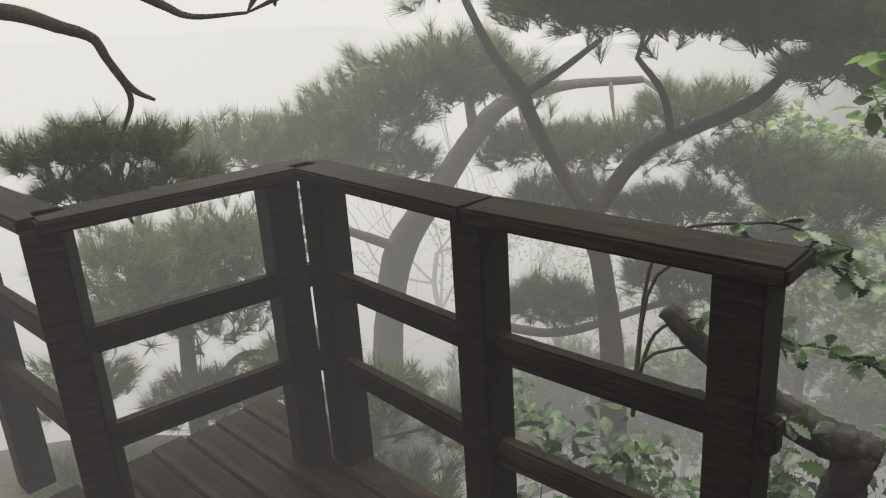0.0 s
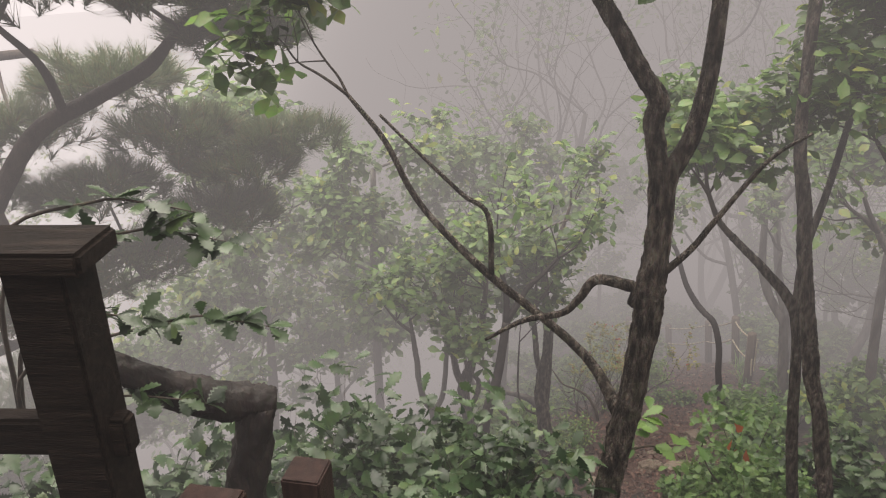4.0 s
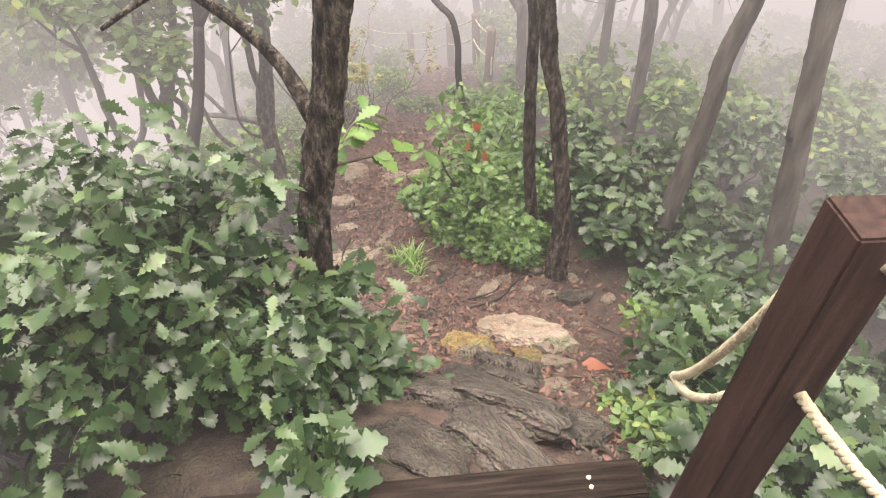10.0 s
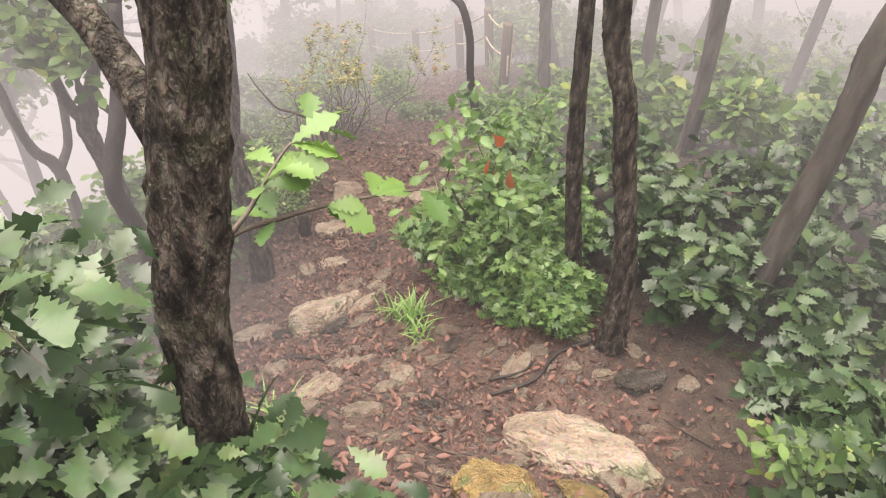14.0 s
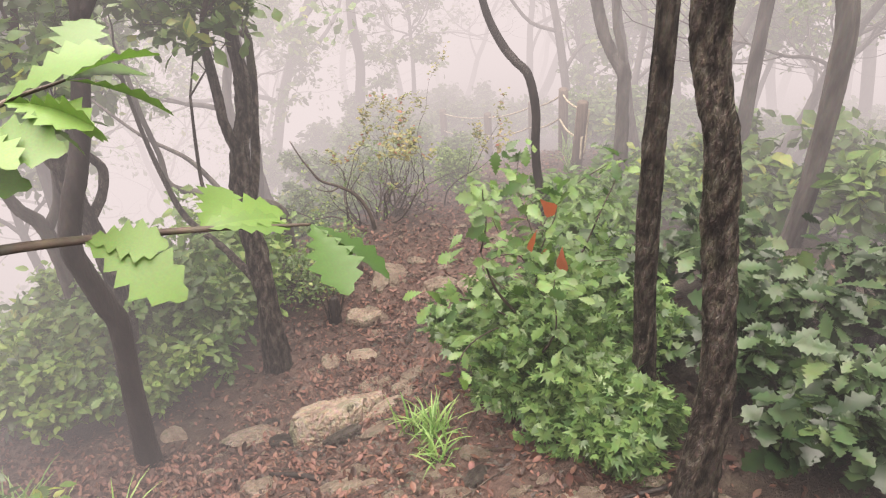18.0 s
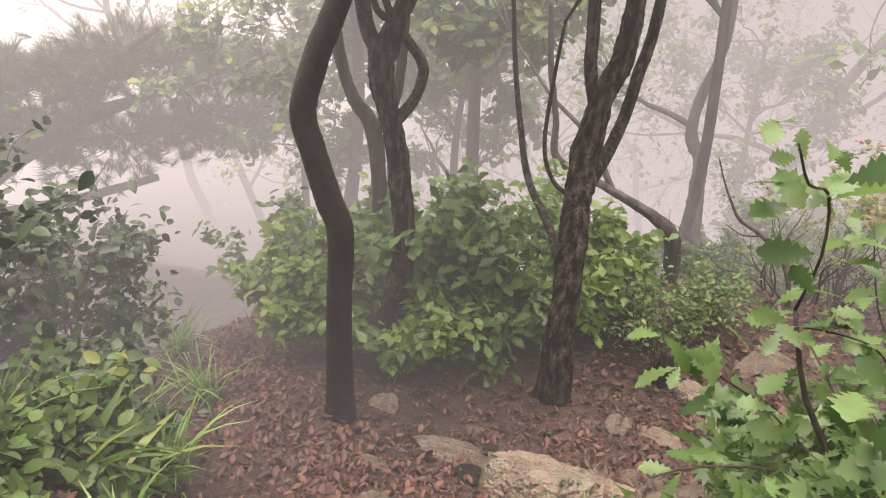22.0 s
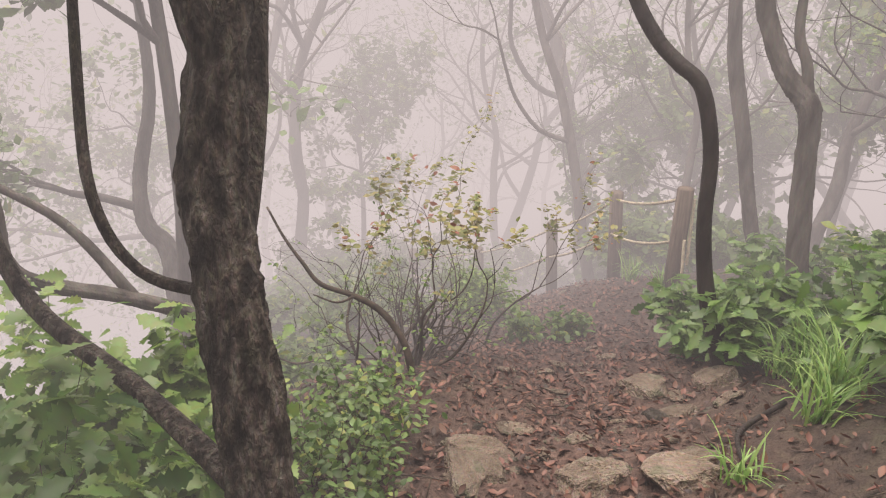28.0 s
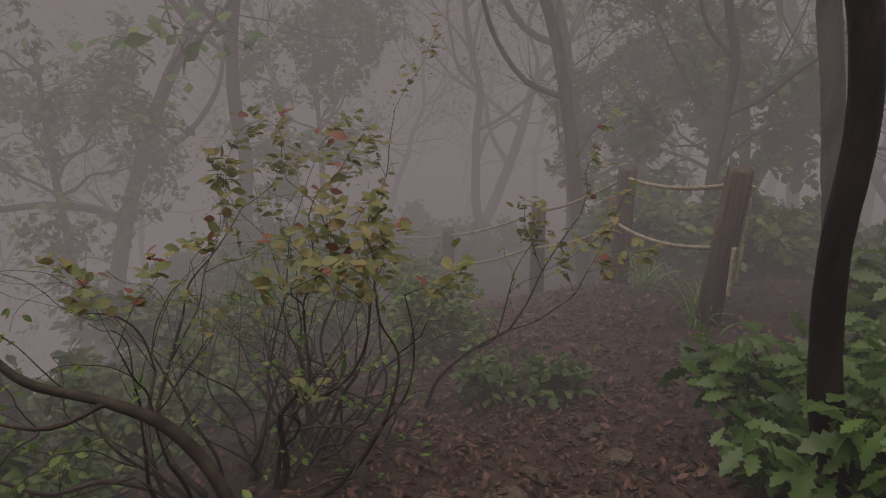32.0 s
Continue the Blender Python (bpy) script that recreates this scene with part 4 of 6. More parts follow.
for x, y, h, r, n, sd in ((4.55, 0.95, 0.38, 0.3, 7, 41), (4.8, 0.7, 0.42, 0.34, 7, 42), (4.85, 1.25, 0.42, 0.3, 6, 43), (5.2, 1.0, 0.45, 0.4, 7, 44), (4.95, 0.3, 0.42, 0.4, 6, 45), (5.4, 1.6, 0.45, 0.4, 6, 46), (4.4, 0.5, 0.32, 0.26, 6, 47), (5.2, 2.0, 0.45, 0.4, 6, 48), (5.6, 0.6, 0.5, 0.4, 6, 49), (4.5, -0.25, 0.5, 0.4, 6, 50), (5.1, -0.3, 0.55, 0.45, 6, 151), (5.0, -0.85, 0.6, 0.45, 6, 152), (4.2, -0.75, 0.55, 0.4, 6, 153), (5.9, 0.0, 0.6, 0.45, 6, 154)):
    shrub("broad_leaved_shrub", "shrub with broad green leaves under the oaks", x, y, h, r, n, LEAF_OAK, OAK, 0.11, 2, 1, sd, singles=25, lift=0.4, group="broad-leaved shrubs")
# shrubs round the curved trunk and behind it
for x, y, h, r, n, sd in ((3.58, 4.1, 0.5, 0.24, 8, 51), (4.1, 4.2, 0.7, 0.34, 9, 52), (4.42, 4.4, 0.6, 0.34, 8, 53), (4.02, 3.85, 0.35, 0.22, 6, 54), (4.35, 4.1, 0.45, 0.26, 7, 55), (5.0, 4.45, 0.52, 0.3, 8, 56), (4.72, 4.5, 0.66, 0.3, 8, 58), (3.58, 4.75, 0.6, 0.3, 7, 57), (3.85, 4.5, 0.6, 0.32, 7, 59)):
    shrub("yellow_green_shrub", "yellow-green leafy shrub around the curved trunk", x, y, h, r, n, LEAF_YOUNG if sd in (51, 53, 54, 56, 58, 59) else LEAF_MAPLE if sd in (52, 55) else LEAF_CANOPY, OAK if sd in (52, 53, 55, 56, 58) else OVAL, 0.09 if sd in (52, 53, 55, 56, 58) else 0.065, 4 if sd in (52, 53, 55, 56, 58) else 7, 1, sd, singles=0, group="shrubs round the curved trunk")
# shrubs and herbs down the left side
for x, y, h, r, n, sd in ((2.45, 3.35, 0.85, 0.36, 7, 61), (2.55, 3.95, 0.75, 0.3, 8, 62), (2.2, 2.9, 0.95, 0.4, 7, 63), (2.0, 3.7, 1.0, 0.45, 7, 64), (2.85, 3.1, 0.35, 0.25, 6, 65)):
    shrub("small_leaved_shrub", "loose shrub with small dark oval leaves on the slope", x, y, h, r, n, LEAF_OAK, OVAL, 0.06, 5, 1, sd, group="shrubs down the slope")
for x, y, h, r, n, sd in ((2.65, 1.75, 0.22, 0.2, 5, 66), (2.8, 2.0, 0.25, 0.22, 6, 67), (2.95, 2.4, 0.22, 0.22, 6, 68), (2.6, 2.3, 0.4, 0.28, 6, 69), (2.85, 2.8, 0.3, 0.26, 6, 70)):
    shrub("low_herb_shrub", "low light-green herbs on the bank", x, y, h, r, n, LEAF_CANOPY, OVAL, 0.055, 4, 1, sd, group="herbs on the bank")
# spindly shrubs at the trail's edge further on
for x, y, h, r, n, sd in ((5.2, 4.0, 0.42, 0.2, 7, 71), (5.45, 4.15, 0.4, 0.22, 7, 72), (5.1, 4.25, 0.4, 0.25, 6, 73), (5.7, 4.3, 0.35, 0.2, 6, 74)):
    shrub("spindly_shrub", "spindly shrub with tiny yellow-green leaves at the trail's edge", x, y, h, r, n, LEAF_CANOPY, OVAL, 0.034, 2, 1, sd, group="spindly shrubs")
for x, y, h, r, n, sd in ((7.45, 3.5, 0.42, 0.26, 7, 81), (7.2, 3.15, 0.5, 0.3, 7, 82), (7.65, 3.25, 0.5, 0.3, 6, 83), (7.0, 2.8, 0.5, 0.34, 7, 84), (6.6, 2.55, 0.5, 0.36, 7, 85), (7.5, 2.8, 0.6, 0.4, 6, 86), (8.1, 3.2, 0.5, 0.36, 6, 87), (6.2, 2.5, 0.45, 0.35, 6, 88), (7.32, 3.38, 0.3, 0.2, 5, 89)):
    shrub("oak_shrub", OAKB + " beside the trail", x, y, h, r, n, LEAF_MAPLE, OAK_SLIM, 0.115, 5, 0, sd, singles=70, single_mat=LEAF_YOUNG_ONE, lift=0.3, group="oak shrubs beyond the bent trunk")
shrub("light_green_bush", "small round light-green bush in the mist", 8.3, 5.15, 0.45, 0.3, 8, LEAF_YOUNG, OVAL, 0.045, 7, 1, 91)
for x, y, sd in ((7.75, 4.55, 92), (7.9, 4.35, 93)):
    shrub("pale_leaved_herb", "pale-leaved sprouts round a cut stool", x, y, 0.28, 0.14, 6, LEAF_CANOPY, OVAL, 0.06, 3, 0, sd, group="pale sprouts")


def bare_shrub(x, y, h, stems, seed, top_leaves, lean=(0, 0), wide=0.45, label="azalea-like shrub of crooked bare stems with yellowing tips"):
    rng = np.random.default_rng(seed)
    base = np.array(on_ground(x, y, 0.03))
    ob = thing("bare_stemmed_shrub", tuple(base), label, "shrub")
    all_tips = []
    for k in range(stems):
        a = rng.uniform(0, 2 * np.pi)
        wood, tips = [], []
        way = np.array([wide * math.cos(a) + lean[0], wide * math.sin(a) + lean[1], 1.0])
        grow(rng, wood, tips, np.array([0.1 * math.cos(a), 0.1 * math.sin(a), 0]), way, h * rng.uniform(0.35, 0.55), rng.uniform(0.006, 0.013), 2, 0.08, 0.55, (1, 2))
        part("stem", mesh_of("stem", limbs(wood, 6, 4, 0.08, seed + k), TWIG), ob)
        all_tips += tips
    high = [t for t in all_tips if t[0][2] > top_leaves * h]
    low = [t for t in all_tips if t[0][2] <= top_leaves * h]
    rng.shuffle(low)
    if high:
        part("foliage", mesh_of("foliage", whorls(rng, high, OVAL, 0.042, 9, 0.02, 0.25), LEAF_AUTUMN), ob, "yellow and red leaf tips")["kind"] = "stuff"
    part("leaf_sprays", mesh_of("leaf_sprays", whorls(rng, low[:len(low) // 5 + 1], OVAL, 0.028, 3, 0.01), LEAF_YOUNG), ob)["kind"] = "stuff"
    return ob


bare_shrub(6.55, 4.72, 1.1, 15, 5, 0.7, (-0.2, 0.2), 0.6)
bare_shrub(6.85, 4.85, 0.8, 14, 6, 0.85)
bare_shrub(7.2, 4.95, 0.75, 12, 7, 0.95)
bare_shrub(7.6, 4.85, 1.5, 4, 8, 0.6, (0.05, 0.05), 0.35, "tall thin sapling with yellowing leaves")
crooked = thing("crooked_limb", on_ground(6.3, 4.42), "pale crooked limb lying out from the shrub", "branch")
off = np.array([*on_ground(6.3, 4.42), 0])
part("limb", mesh_of("limb", tube(np.array([(6.3, 4.42, -3.66, 0.02), (6.28, 4.48, -3.4, 0.017), (6.24, 4.58, -3.25, 0.015), (6.15, 4.67, -3.16, 0.012), (6.05, 4.77, -3.1, 0.01), (6.0, 4.83, -3.0, 0.008), (5.97, 4.9, -2.9, 0.006), (5.94, 4.96, -2.78, 0.004)]) - off, 8, 6, 0.08, 0, 3), TWIG), crooked)
part("twig", mesh_of("twig", tube(np.array([(6.15, 4.67, -3.16, 0.007), (6.02, 4.66, -3.14, 0.005), (5.92, 4.7, -3.08, 0.003)]) - off, 5, 4, 0.05), TWIG), crooked)


stump = thing("broken_stump", on_ground(5.17, 3.78), "small dark broken stump at the trail's edge", "tree stump")
part("stump", mesh_of("stump", tube([(0, 0, -0.08, 0.06), (0, 0, 0.02, 0.05), (0.01, 0, 0.1, 0.042), (0.02, 0.01, 0.17, 0.022)], 16, 5, 0.16, 8, 4), BARK_DARK), stump)
for k in range(9):
    a = k * 0.7
    part("shoot", mesh_of("shoot", tube([(0.03 * math.cos(a), 0.03 * math.sin(a), 0, 0.006), (0.06 * math.cos(a), 0.06 * math.sin(a), 0.12, 0.004), (0.09 * math.cos(a), 0.09 * math.sin(a), 0.2 + 0.012 * k, 0.002)], 5, 3, 0.05, 0, k), TWIG), stump)


# ---- leaning leaf sprays close to the path ----
def spray(name, label, rows, size, seed, per=5, count=4, mat=None):
    """A twig with broad oak leaves along its outer half."""
    rng = np.random.default_rng(seed)
    rows = np.array(rows, float)
    ob = thing(name, tuple(rows[0, :3]), label, "branch")
    off = np.array([*rows[0, :3], 0])
    part("twig", mesh_of("twig", tube(rows - off, 5, 5, 0.04, 0, seed), TWIG), ob)
    c = curve_points(rows - off, 6)
    me = leaf_mesh("spray" + (mat or LEAF_OAK_ONE).name, OAK, mat or LEAF_OAK_ONE)
    for i in np.linspace(len(c) * 0.45, len(c) - 1, count).astype(int):
        for k in range(per):
            d = rng.standard_normal(3) * (1, 1, 0.35) + unit(c[i, :3] - c[max(0, i - 3), :3]) * 0.6
            m = frames_of(None, d[None], (np.array([0, 0, 1]) + 0.35 * rng.standard_normal(3))[None], [size * rng.uniform(0.7, 1.15)])[0]
            o = part("leaf", me, ob)
            o.matrix_basis = Matrix.Translation(Vector(c[i, :3])) @ Matrix(m.tolist()).to_4x4()
    return ob


OVERHANG = "oak branch with toothed leaves reaching over the trail"
spray("oak_branch", OVERHANG, [(2.5, 1.53, -0.52, 0.006), (2.61, 1.62, -0.45, 0.005), (2.765, 1.60, -0.474, 0.005), (2.914, 1.543, -0.503, 0.0035), (3.03, 1.48, -0.527, 0.0015)], 0.095, 12, 3, 4, LEAF_YOUNG_ONE)
spray("oak_branch", OVERHANG, [(2.61, 1.62, -0.45, 0.006), (2.7, 1.63, -0.43, 0.005), (2.76, 1.643, -0.41, 0.004), (2.83, 1.65, -0.38, 0.003), (2.9, 1.65, -0.375, 0.0015)], 0.095, 3, 4, 4, LEAF_YOUNG_ONE)
for k, (x, y, z) in enumerate(((1.05, 1.82, 0.93), (1.13, 1.8, 0.66), (0.89, 1.87, 0.73), (0.99, 1.84, 1.02), (0.94, 1.85, 0.47))):
    spray("oak_branch", "dark oak leaves hanging beside the railing", [(0.62, 2.3, 0.25 + 0.03 * k, 0.009), (0.66, 2.2, z - 0.12, 0.006), (x - 0.14, y + 0.12, z + 0.02, 0.004), (x - 0.03, y + 0.04, z + 0.01, 0.003), (x + 0.06, y - 0.02, z - 0.02, 0.0015)], 0.08, 51 + k, 6, 5)

# ---- the cut log beside the railing ----
stub = thing("cut_trunk", on_ground(1.15, 1.88), "thick dark crooked trunk, sawn off beside the railing", "tree stump")
off = np.array([*on_ground(1.15, 1.88), 0])
part("trunk", mesh_of("trunk", tube(np.array([(1.12, 1.88, -1.2, 0.075), (1.12, 1.88, -0.5, 0.065), (1.1, 1.89, 0.0, 0.058), (1.13, 1.88, 0.2, 0.06), (1.17, 1.865, 0.36, 0.055)]) - off, 32, 10, 0.13, 18, 5), BARK_DARK), stub)
part("limb", mesh_of("limb", tube(np.array([(1.21, 1.85, 0.35, 0.045), (1.14, 1.88, 0.37, 0.056), (1.01, 1.93, 0.42, 0.054), (0.9, 1.98, 0.5, 0.045), (0.79, 2.03, 0.6, 0.036), (0.66, 2.1, 0.74, 0.03)]) - off, 32, 10, 0.14, 14, 6), BARK_DARK), stub)
for x, y, h, r, sd in ((0.55, 2.2, 1.3, 0.5, 101), (1.05, 2.35, 1.35, 0.5, 102), (1.4, 2.4, 1.2, 0.5, 103), (0.95, 1.95, 0.75, 0.35, 104)):
    shrub("oak_shrub", OAKB + " below the railing", x, y, h, r, 6, seed=sd, singles=40, per=4, size=0.1, group="oak shrubs below the deck")


# ---- pines below the deck ----
def tuft_template(n=44, seed=1):
    rng = np.random.default_rng(seed)
    v, f = [], []
    for i in range(n):
        d = unit(np.array([rng.normal(0, 0.55), 1.0, rng.normal(0, 0.55)]))
        s = unit(np.cross(d, rng.standard_normal(3))) * 0.017
        o = np.array([0, rng.uniform(-0.5, 0.1), 0])
        b = len(v)
        v += [o - s, o + s, o + d * rng.uniform(0.8, 1.1)]
        f.append((b, b + 1, b + 2))
    return np.array(v), np.array(f)


TUFT = tuft_template()


def pine(label, trunk, branches, pads, seed, size=0.1, n_tufts=160, dead=()):
    """pads: flat sprays of needles at (x, y, z, spread, thickness), each joined by a limb to the nearest wood."""
    rng = np.random.default_rng(seed)
    base = trunk[0]
    gz = float(ground_z(base[0], base[1]))
    ob = thing("pine_tree", (base[0], base[1], gz), label, "tree")
    off = np.array([base[0], base[1], gz, 0])
    rows = np.vstack([[base[0], base[1], gz - 0.1, base[3] * 1.2], trunk]) if base[2] > gz else np.array(trunk)
    part("trunk", mesh_of("trunk", tube(rows - off, 14, 6, 0.06, 9, seed), BARK_PINE), ob)
    wood = [curve_points(rows, 5)]
    for i, b in enumerate(branches):
        part("branch", mesh_of("branch", tube(np.array(b) - off, 10, 6, 0.08, 0, seed + i), BARK_PINE), ob)
        wood.append(curve_points(b, 5))
    for b in dead:
        part("dead_branch", mesh_of("dead_branch", tube(np.array(b) - off, 7, 6, 0.1, 0, seed), BARK_PINE), ob)
    wood = np.vstack(wood)
    twigs, pos, ways = [], [], []
    for x, y, z, sp, th in pads:
        c = np.array([x, y, z])
        near = wood[np.argmin(((wood[:, :3] - c) ** 2).sum(1))]
        mid = (near[:3] + c) / 2 + rng.standard_normal(3) * 0.06 * sp - np.array([0, 0, 0.08 * sp])
        twigs.append([(*near[:3], min(0.022, near[3] * 0.6)), (*mid, 0.014), (*c, 0.008)])
        for k in range(int(n_tufts * sp)):
            a, q = rng.uniform(0, 2 * np.pi), sp * math.sqrt(rng.uniform(0, 1))
            p = c + np.array([q * math.cos(a), q * math.sin(a), rng.normal(0, th) - 0.12 * q * q / sp])
            pos.append(p)
            ways.append(unit(p - c) * 0.7 + np.array([0, 0, 0.75]) + 0.35 * rng.standard_normal(3))
            if k % 4 == 0:
                m1 = c + (p - c) * 0.5 + rng.standard_normal(3) * 0.05 - np.array([0, 0, 0.04])
                twigs.append([(*(c + (m1 - c) * 0.15), 0.007), (*m1, 0.0045), (*p, 0.0025)])
    part("twig_mass", mesh_of("twig_mass", [(v - off[:3] if len(v) else v, f) for v, f in limbs(twigs, 5, 3, 0.05, seed)], BARK_PINE), ob)["kind"] = "stuff"
    pos, ways = np.array(pos), np.array(ways)
    m = frames_of(pos, ways, rng.standard_normal((len(pos), 3)), size * rng.uniform(0.8, 1.3, len(pos)))
    part("needles", mesh_of("needles", [scatter(TUFT, pos - off[:3], m)], NEEDLE, False), ob)["kind"] = "stuff"
    return ob


pine("forked dark pine with flat needle layers below the deck",
     [(1.30, 5.18, -3.0, 0.11), (1.25, 5.2, -1.6, 0.1), (1.22, 5.20, -0.88, 0.085), (1.17, 5.22, -0.41, 0.078), (1.08, 5.24, 0.1, 0.08)],
     [[(1.08, 5.24, 0.06, 0.06), (0.88, 5.29, 0.40, 0.050), (0.69, 5.34, 0.77, 0.049), (0.60, 5.36, 1.01, 0.050), (0.42, 5.41, 1.27, 0.036), (0.22, 5.46, 1.70, 0.026)],
      [(1.08, 5.24, 0.06, 0.064), (1.41, 5.15, 0.53, 0.058), (1.77, 5.06, 0.71, 0.051), (2.09, 4.98, 0.86, 0.045), (2.26, 4.93, 1.03, 0.031), (2.43, 4.89, 1.2, 0.02)],
      [(1.6, 5.1, 0.62, 0.03), (1.5, 5.0, 0.95, 0.024), (1.3, 4.9, 1.2, 0.018)],
      [(0.63, 5.35, 0.95, 0.03), (0.9, 5.3, 1.12, 0.024), (1.15, 5.25, 1.3, 0.018)]],
     [(0.9, 5.1, 1.62, 0.5, 0.06), (1.4, 4.95, 1.55, 0.6, 0.06), (1.9, 4.8, 1.48, 0.6, 0.06), (2.35, 4.6, 1.42, 0.5, 0.06), (1.25, 4.6, 1.8, 0.6, 0.07), (1.9, 4.5, 1.75, 0.6, 0.07), (2.6, 4.5, 1.4, 0.5, 0.06), (0.3, 5.4, 1.85, 0.5, 0.08), (2.7, 4.9, 1.1, 0.45, 0.05)],
     31, 0.15, 520)
pine("broad old pine with a leaning trunk in mist",
     [(-0.71, 7.58, -4.4, 0.22), (-0.71, 7.58, -2.61, 0.19), (-0.62, 7.57, -1.64, 0.153), (-0.44, 7.56, -0.87, 0.16), (0.02, 7.53, -0.22, 0.127), (0.39, 7.51, 0.28, 0.112), (0.73, 7.48, 0.60, 0.083), (1.28, 7.45, 0.72, 0.05), (2.0, 7.3, 0.75, 0.035)],
     [[(0.39, 7.51, 0.28, 0.06), (0.3, 7.4, 0.8, 0.045), (0.0, 7.2, 1.1, 0.03)], [(-0.44, 7.56, -0.87, 0.06), (-1.0, 7.2, -0.5, 0.045), (-1.6, 6.8, -0.2, 0.03)],
      [(-0.6, 7.57, -1.6, 0.07), (0.3, 7.0, -1.5, 0.05), (1.0, 6.3, -1.35, 0.04), (1.8, 6.0, -1.0, 0.03), (2.6, 5.8, -0.8, 0.02)]],
     [(-1.69, 6.3, 0.6, 0.55, 0.09), (-1.1, 6.4, 0.6, 0.6, 0.1), (-0.59, 6.5, 0.8, 0.6, 0.1), (-0.2, 6.5, 1.05, 0.55, 0.1), (0.2, 6.5, 1.15, 0.5, 0.09), (-0.7, 6.4, 0.4, 0.7, 0.1), (0.5, 6.5, 0.95, 0.5, 0.08),
      (0.85, 6.4, 0.42, 0.5, 0.06), (1.53, 6.3, 0.4, 0.55, 0.06), (2.16, 6.1, 0.7, 0.55, 0.06), (2.55, 5.9, 0.27, 0.5, 0.06), (2.9, 5.6, 0.03, 0.5, 0.06), (1.06, 6.2, 0.0, 0.45, 0.05), (1.94, 5.95, -0.08, 0.5, 0.05), (2.7, 5.6, -0.35, 0.5, 0.05), (0.9, 5.95, -0.85, 0.4, 0.05), (3.3, 5.5, 0.15, 0.45, 0.05), (2.0, 5.8, -0.65, 0.5, 0.05)],
     32, 0.16, 340)
pine("low pine crown with dense needles beyond the railing",
     [(-2.0, 5.2, -3.6, 0.1), (-1.95, 5.1, -2.0, 0.085), (-1.9, 5.0, -0.8, 0.06), (-1.8, 4.95, 0.0, 0.04)],
     [[(-1.92, 5.05, -1.2, 0.03), (-1.5, 4.9, -0.7, 0.024), (-1.1, 4.7, -0.6, 0.016)], [(-1.92, 5.05, -1.6, 0.03), (-1.3, 4.6, -1.2, 0.022), (-0.8, 4.3, -1.1, 0.016)], [(-1.95, 5.1, -1.9, 0.03), (-2.3, 4.4, -1.3, 0.02), (-2.4, 4.0, -1.1, 0.014)]],
     [(-2.19, 4.9, 0.12, 0.5, 0.1), (-1.75, 5.0, 0.1, 0.55, 0.1), (-1.4, 5.1, 0.15, 0.5, 0.1), (-2.0, 4.8, -0.15, 0.5, 0.1), (-1.6, 4.9, -0.25, 0.5, 0.1), (-2.45, 4.5, -0.6, 0.35, 0.06), (-1.3, 4.6, -0.9, 0.35, 0.05), (-0.7, 4.3, -1.05, 0.35, 0.05), (-2.3, 4.1, -1.1, 0.35, 0.05), (-1.7, 4.5, -0.75, 0.35, 0.04), (-1.0, 4.6, -0.55, 0.35, 0.04), (-0.5, 4.5, -0.8, 0.35, 0.04), (-1.6, 4.2, -1.35, 0.35, 0.04), (-0.9, 4.0, -1.45, 0.35, 0.04), (-0.3, 4.1, -1.3, 0.3, 0.04), (-2.0, 3.8, -1.6, 0.35, 0.04), (0.1, 4.4, -1.0, 0.3, 0.04)],
     33, 0.145, 280)
pine("long-needled pine bough hanging beside the deck",
     [(-2.6, 3.2, -2.6, 0.12), (-2.5, 3.0, -0.6, 0.11), (-2.3, 2.8, 0.9, 0.09), (-1.9, 2.5, 1.65, 0.07), (-1.6, 2.35, 1.85, 0.05)],
     [[(-1.95, 2.5, 1.6, 0.045), (-1.45, 2.3, 1.72, 0.03), (-1.21, 2.30, 1.71, 0.024), (-1.09, 2.36, 1.66, 0.02), (-1.01, 2.39, 1.62, 0.016), (-0.98, 2.4, 1.55, 0.013), (-0.93, 2.42, 1.46, 0.01), (-0.87, 2.43, 1.42, 0.005)],
      [(-1.6, 2.35, 1.85, 0.04), (-1.2, 2.4, 1.85, 0.028), (-0.93, 2.43, 1.77, 0.02), (-0.81, 2.47, 1.7, 0.014), (-0.73, 2.49, 1.66, 0.009), (-0.57, 2.54, 1.66, 0.005)],
      [(-0.98, 2.4, 1.55, 0.012), (-1.05, 2.7, 1.4, 0.01), (-1.2, 2.95, 1.25, 0.008)]],
     [(-1.50, 2.9, 1.2, 0.14, 0.03), (-1.38, 2.96, 1.24, 0.14, 0.03), (-1.26, 3.0, 1.18, 0.16, 0.03), (-1.12, 3.05, 1.18, 0.14, 0.03), (-1.03, 3.05, 1.05, 0.14, 0.03), (-1.28, 2.96, 1.04, 0.15, 0.03), (-1.43, 2.91, 1.06, 0.14, 0.03), (-0.5, 2.7, 1.82, 0.2, 0.04), (-0.2, 2.75, 1.85, 0.2, 0.04), (0.05, 2.8, 1.9, 0.2, 0.04)],
     34, 0.085, 400)
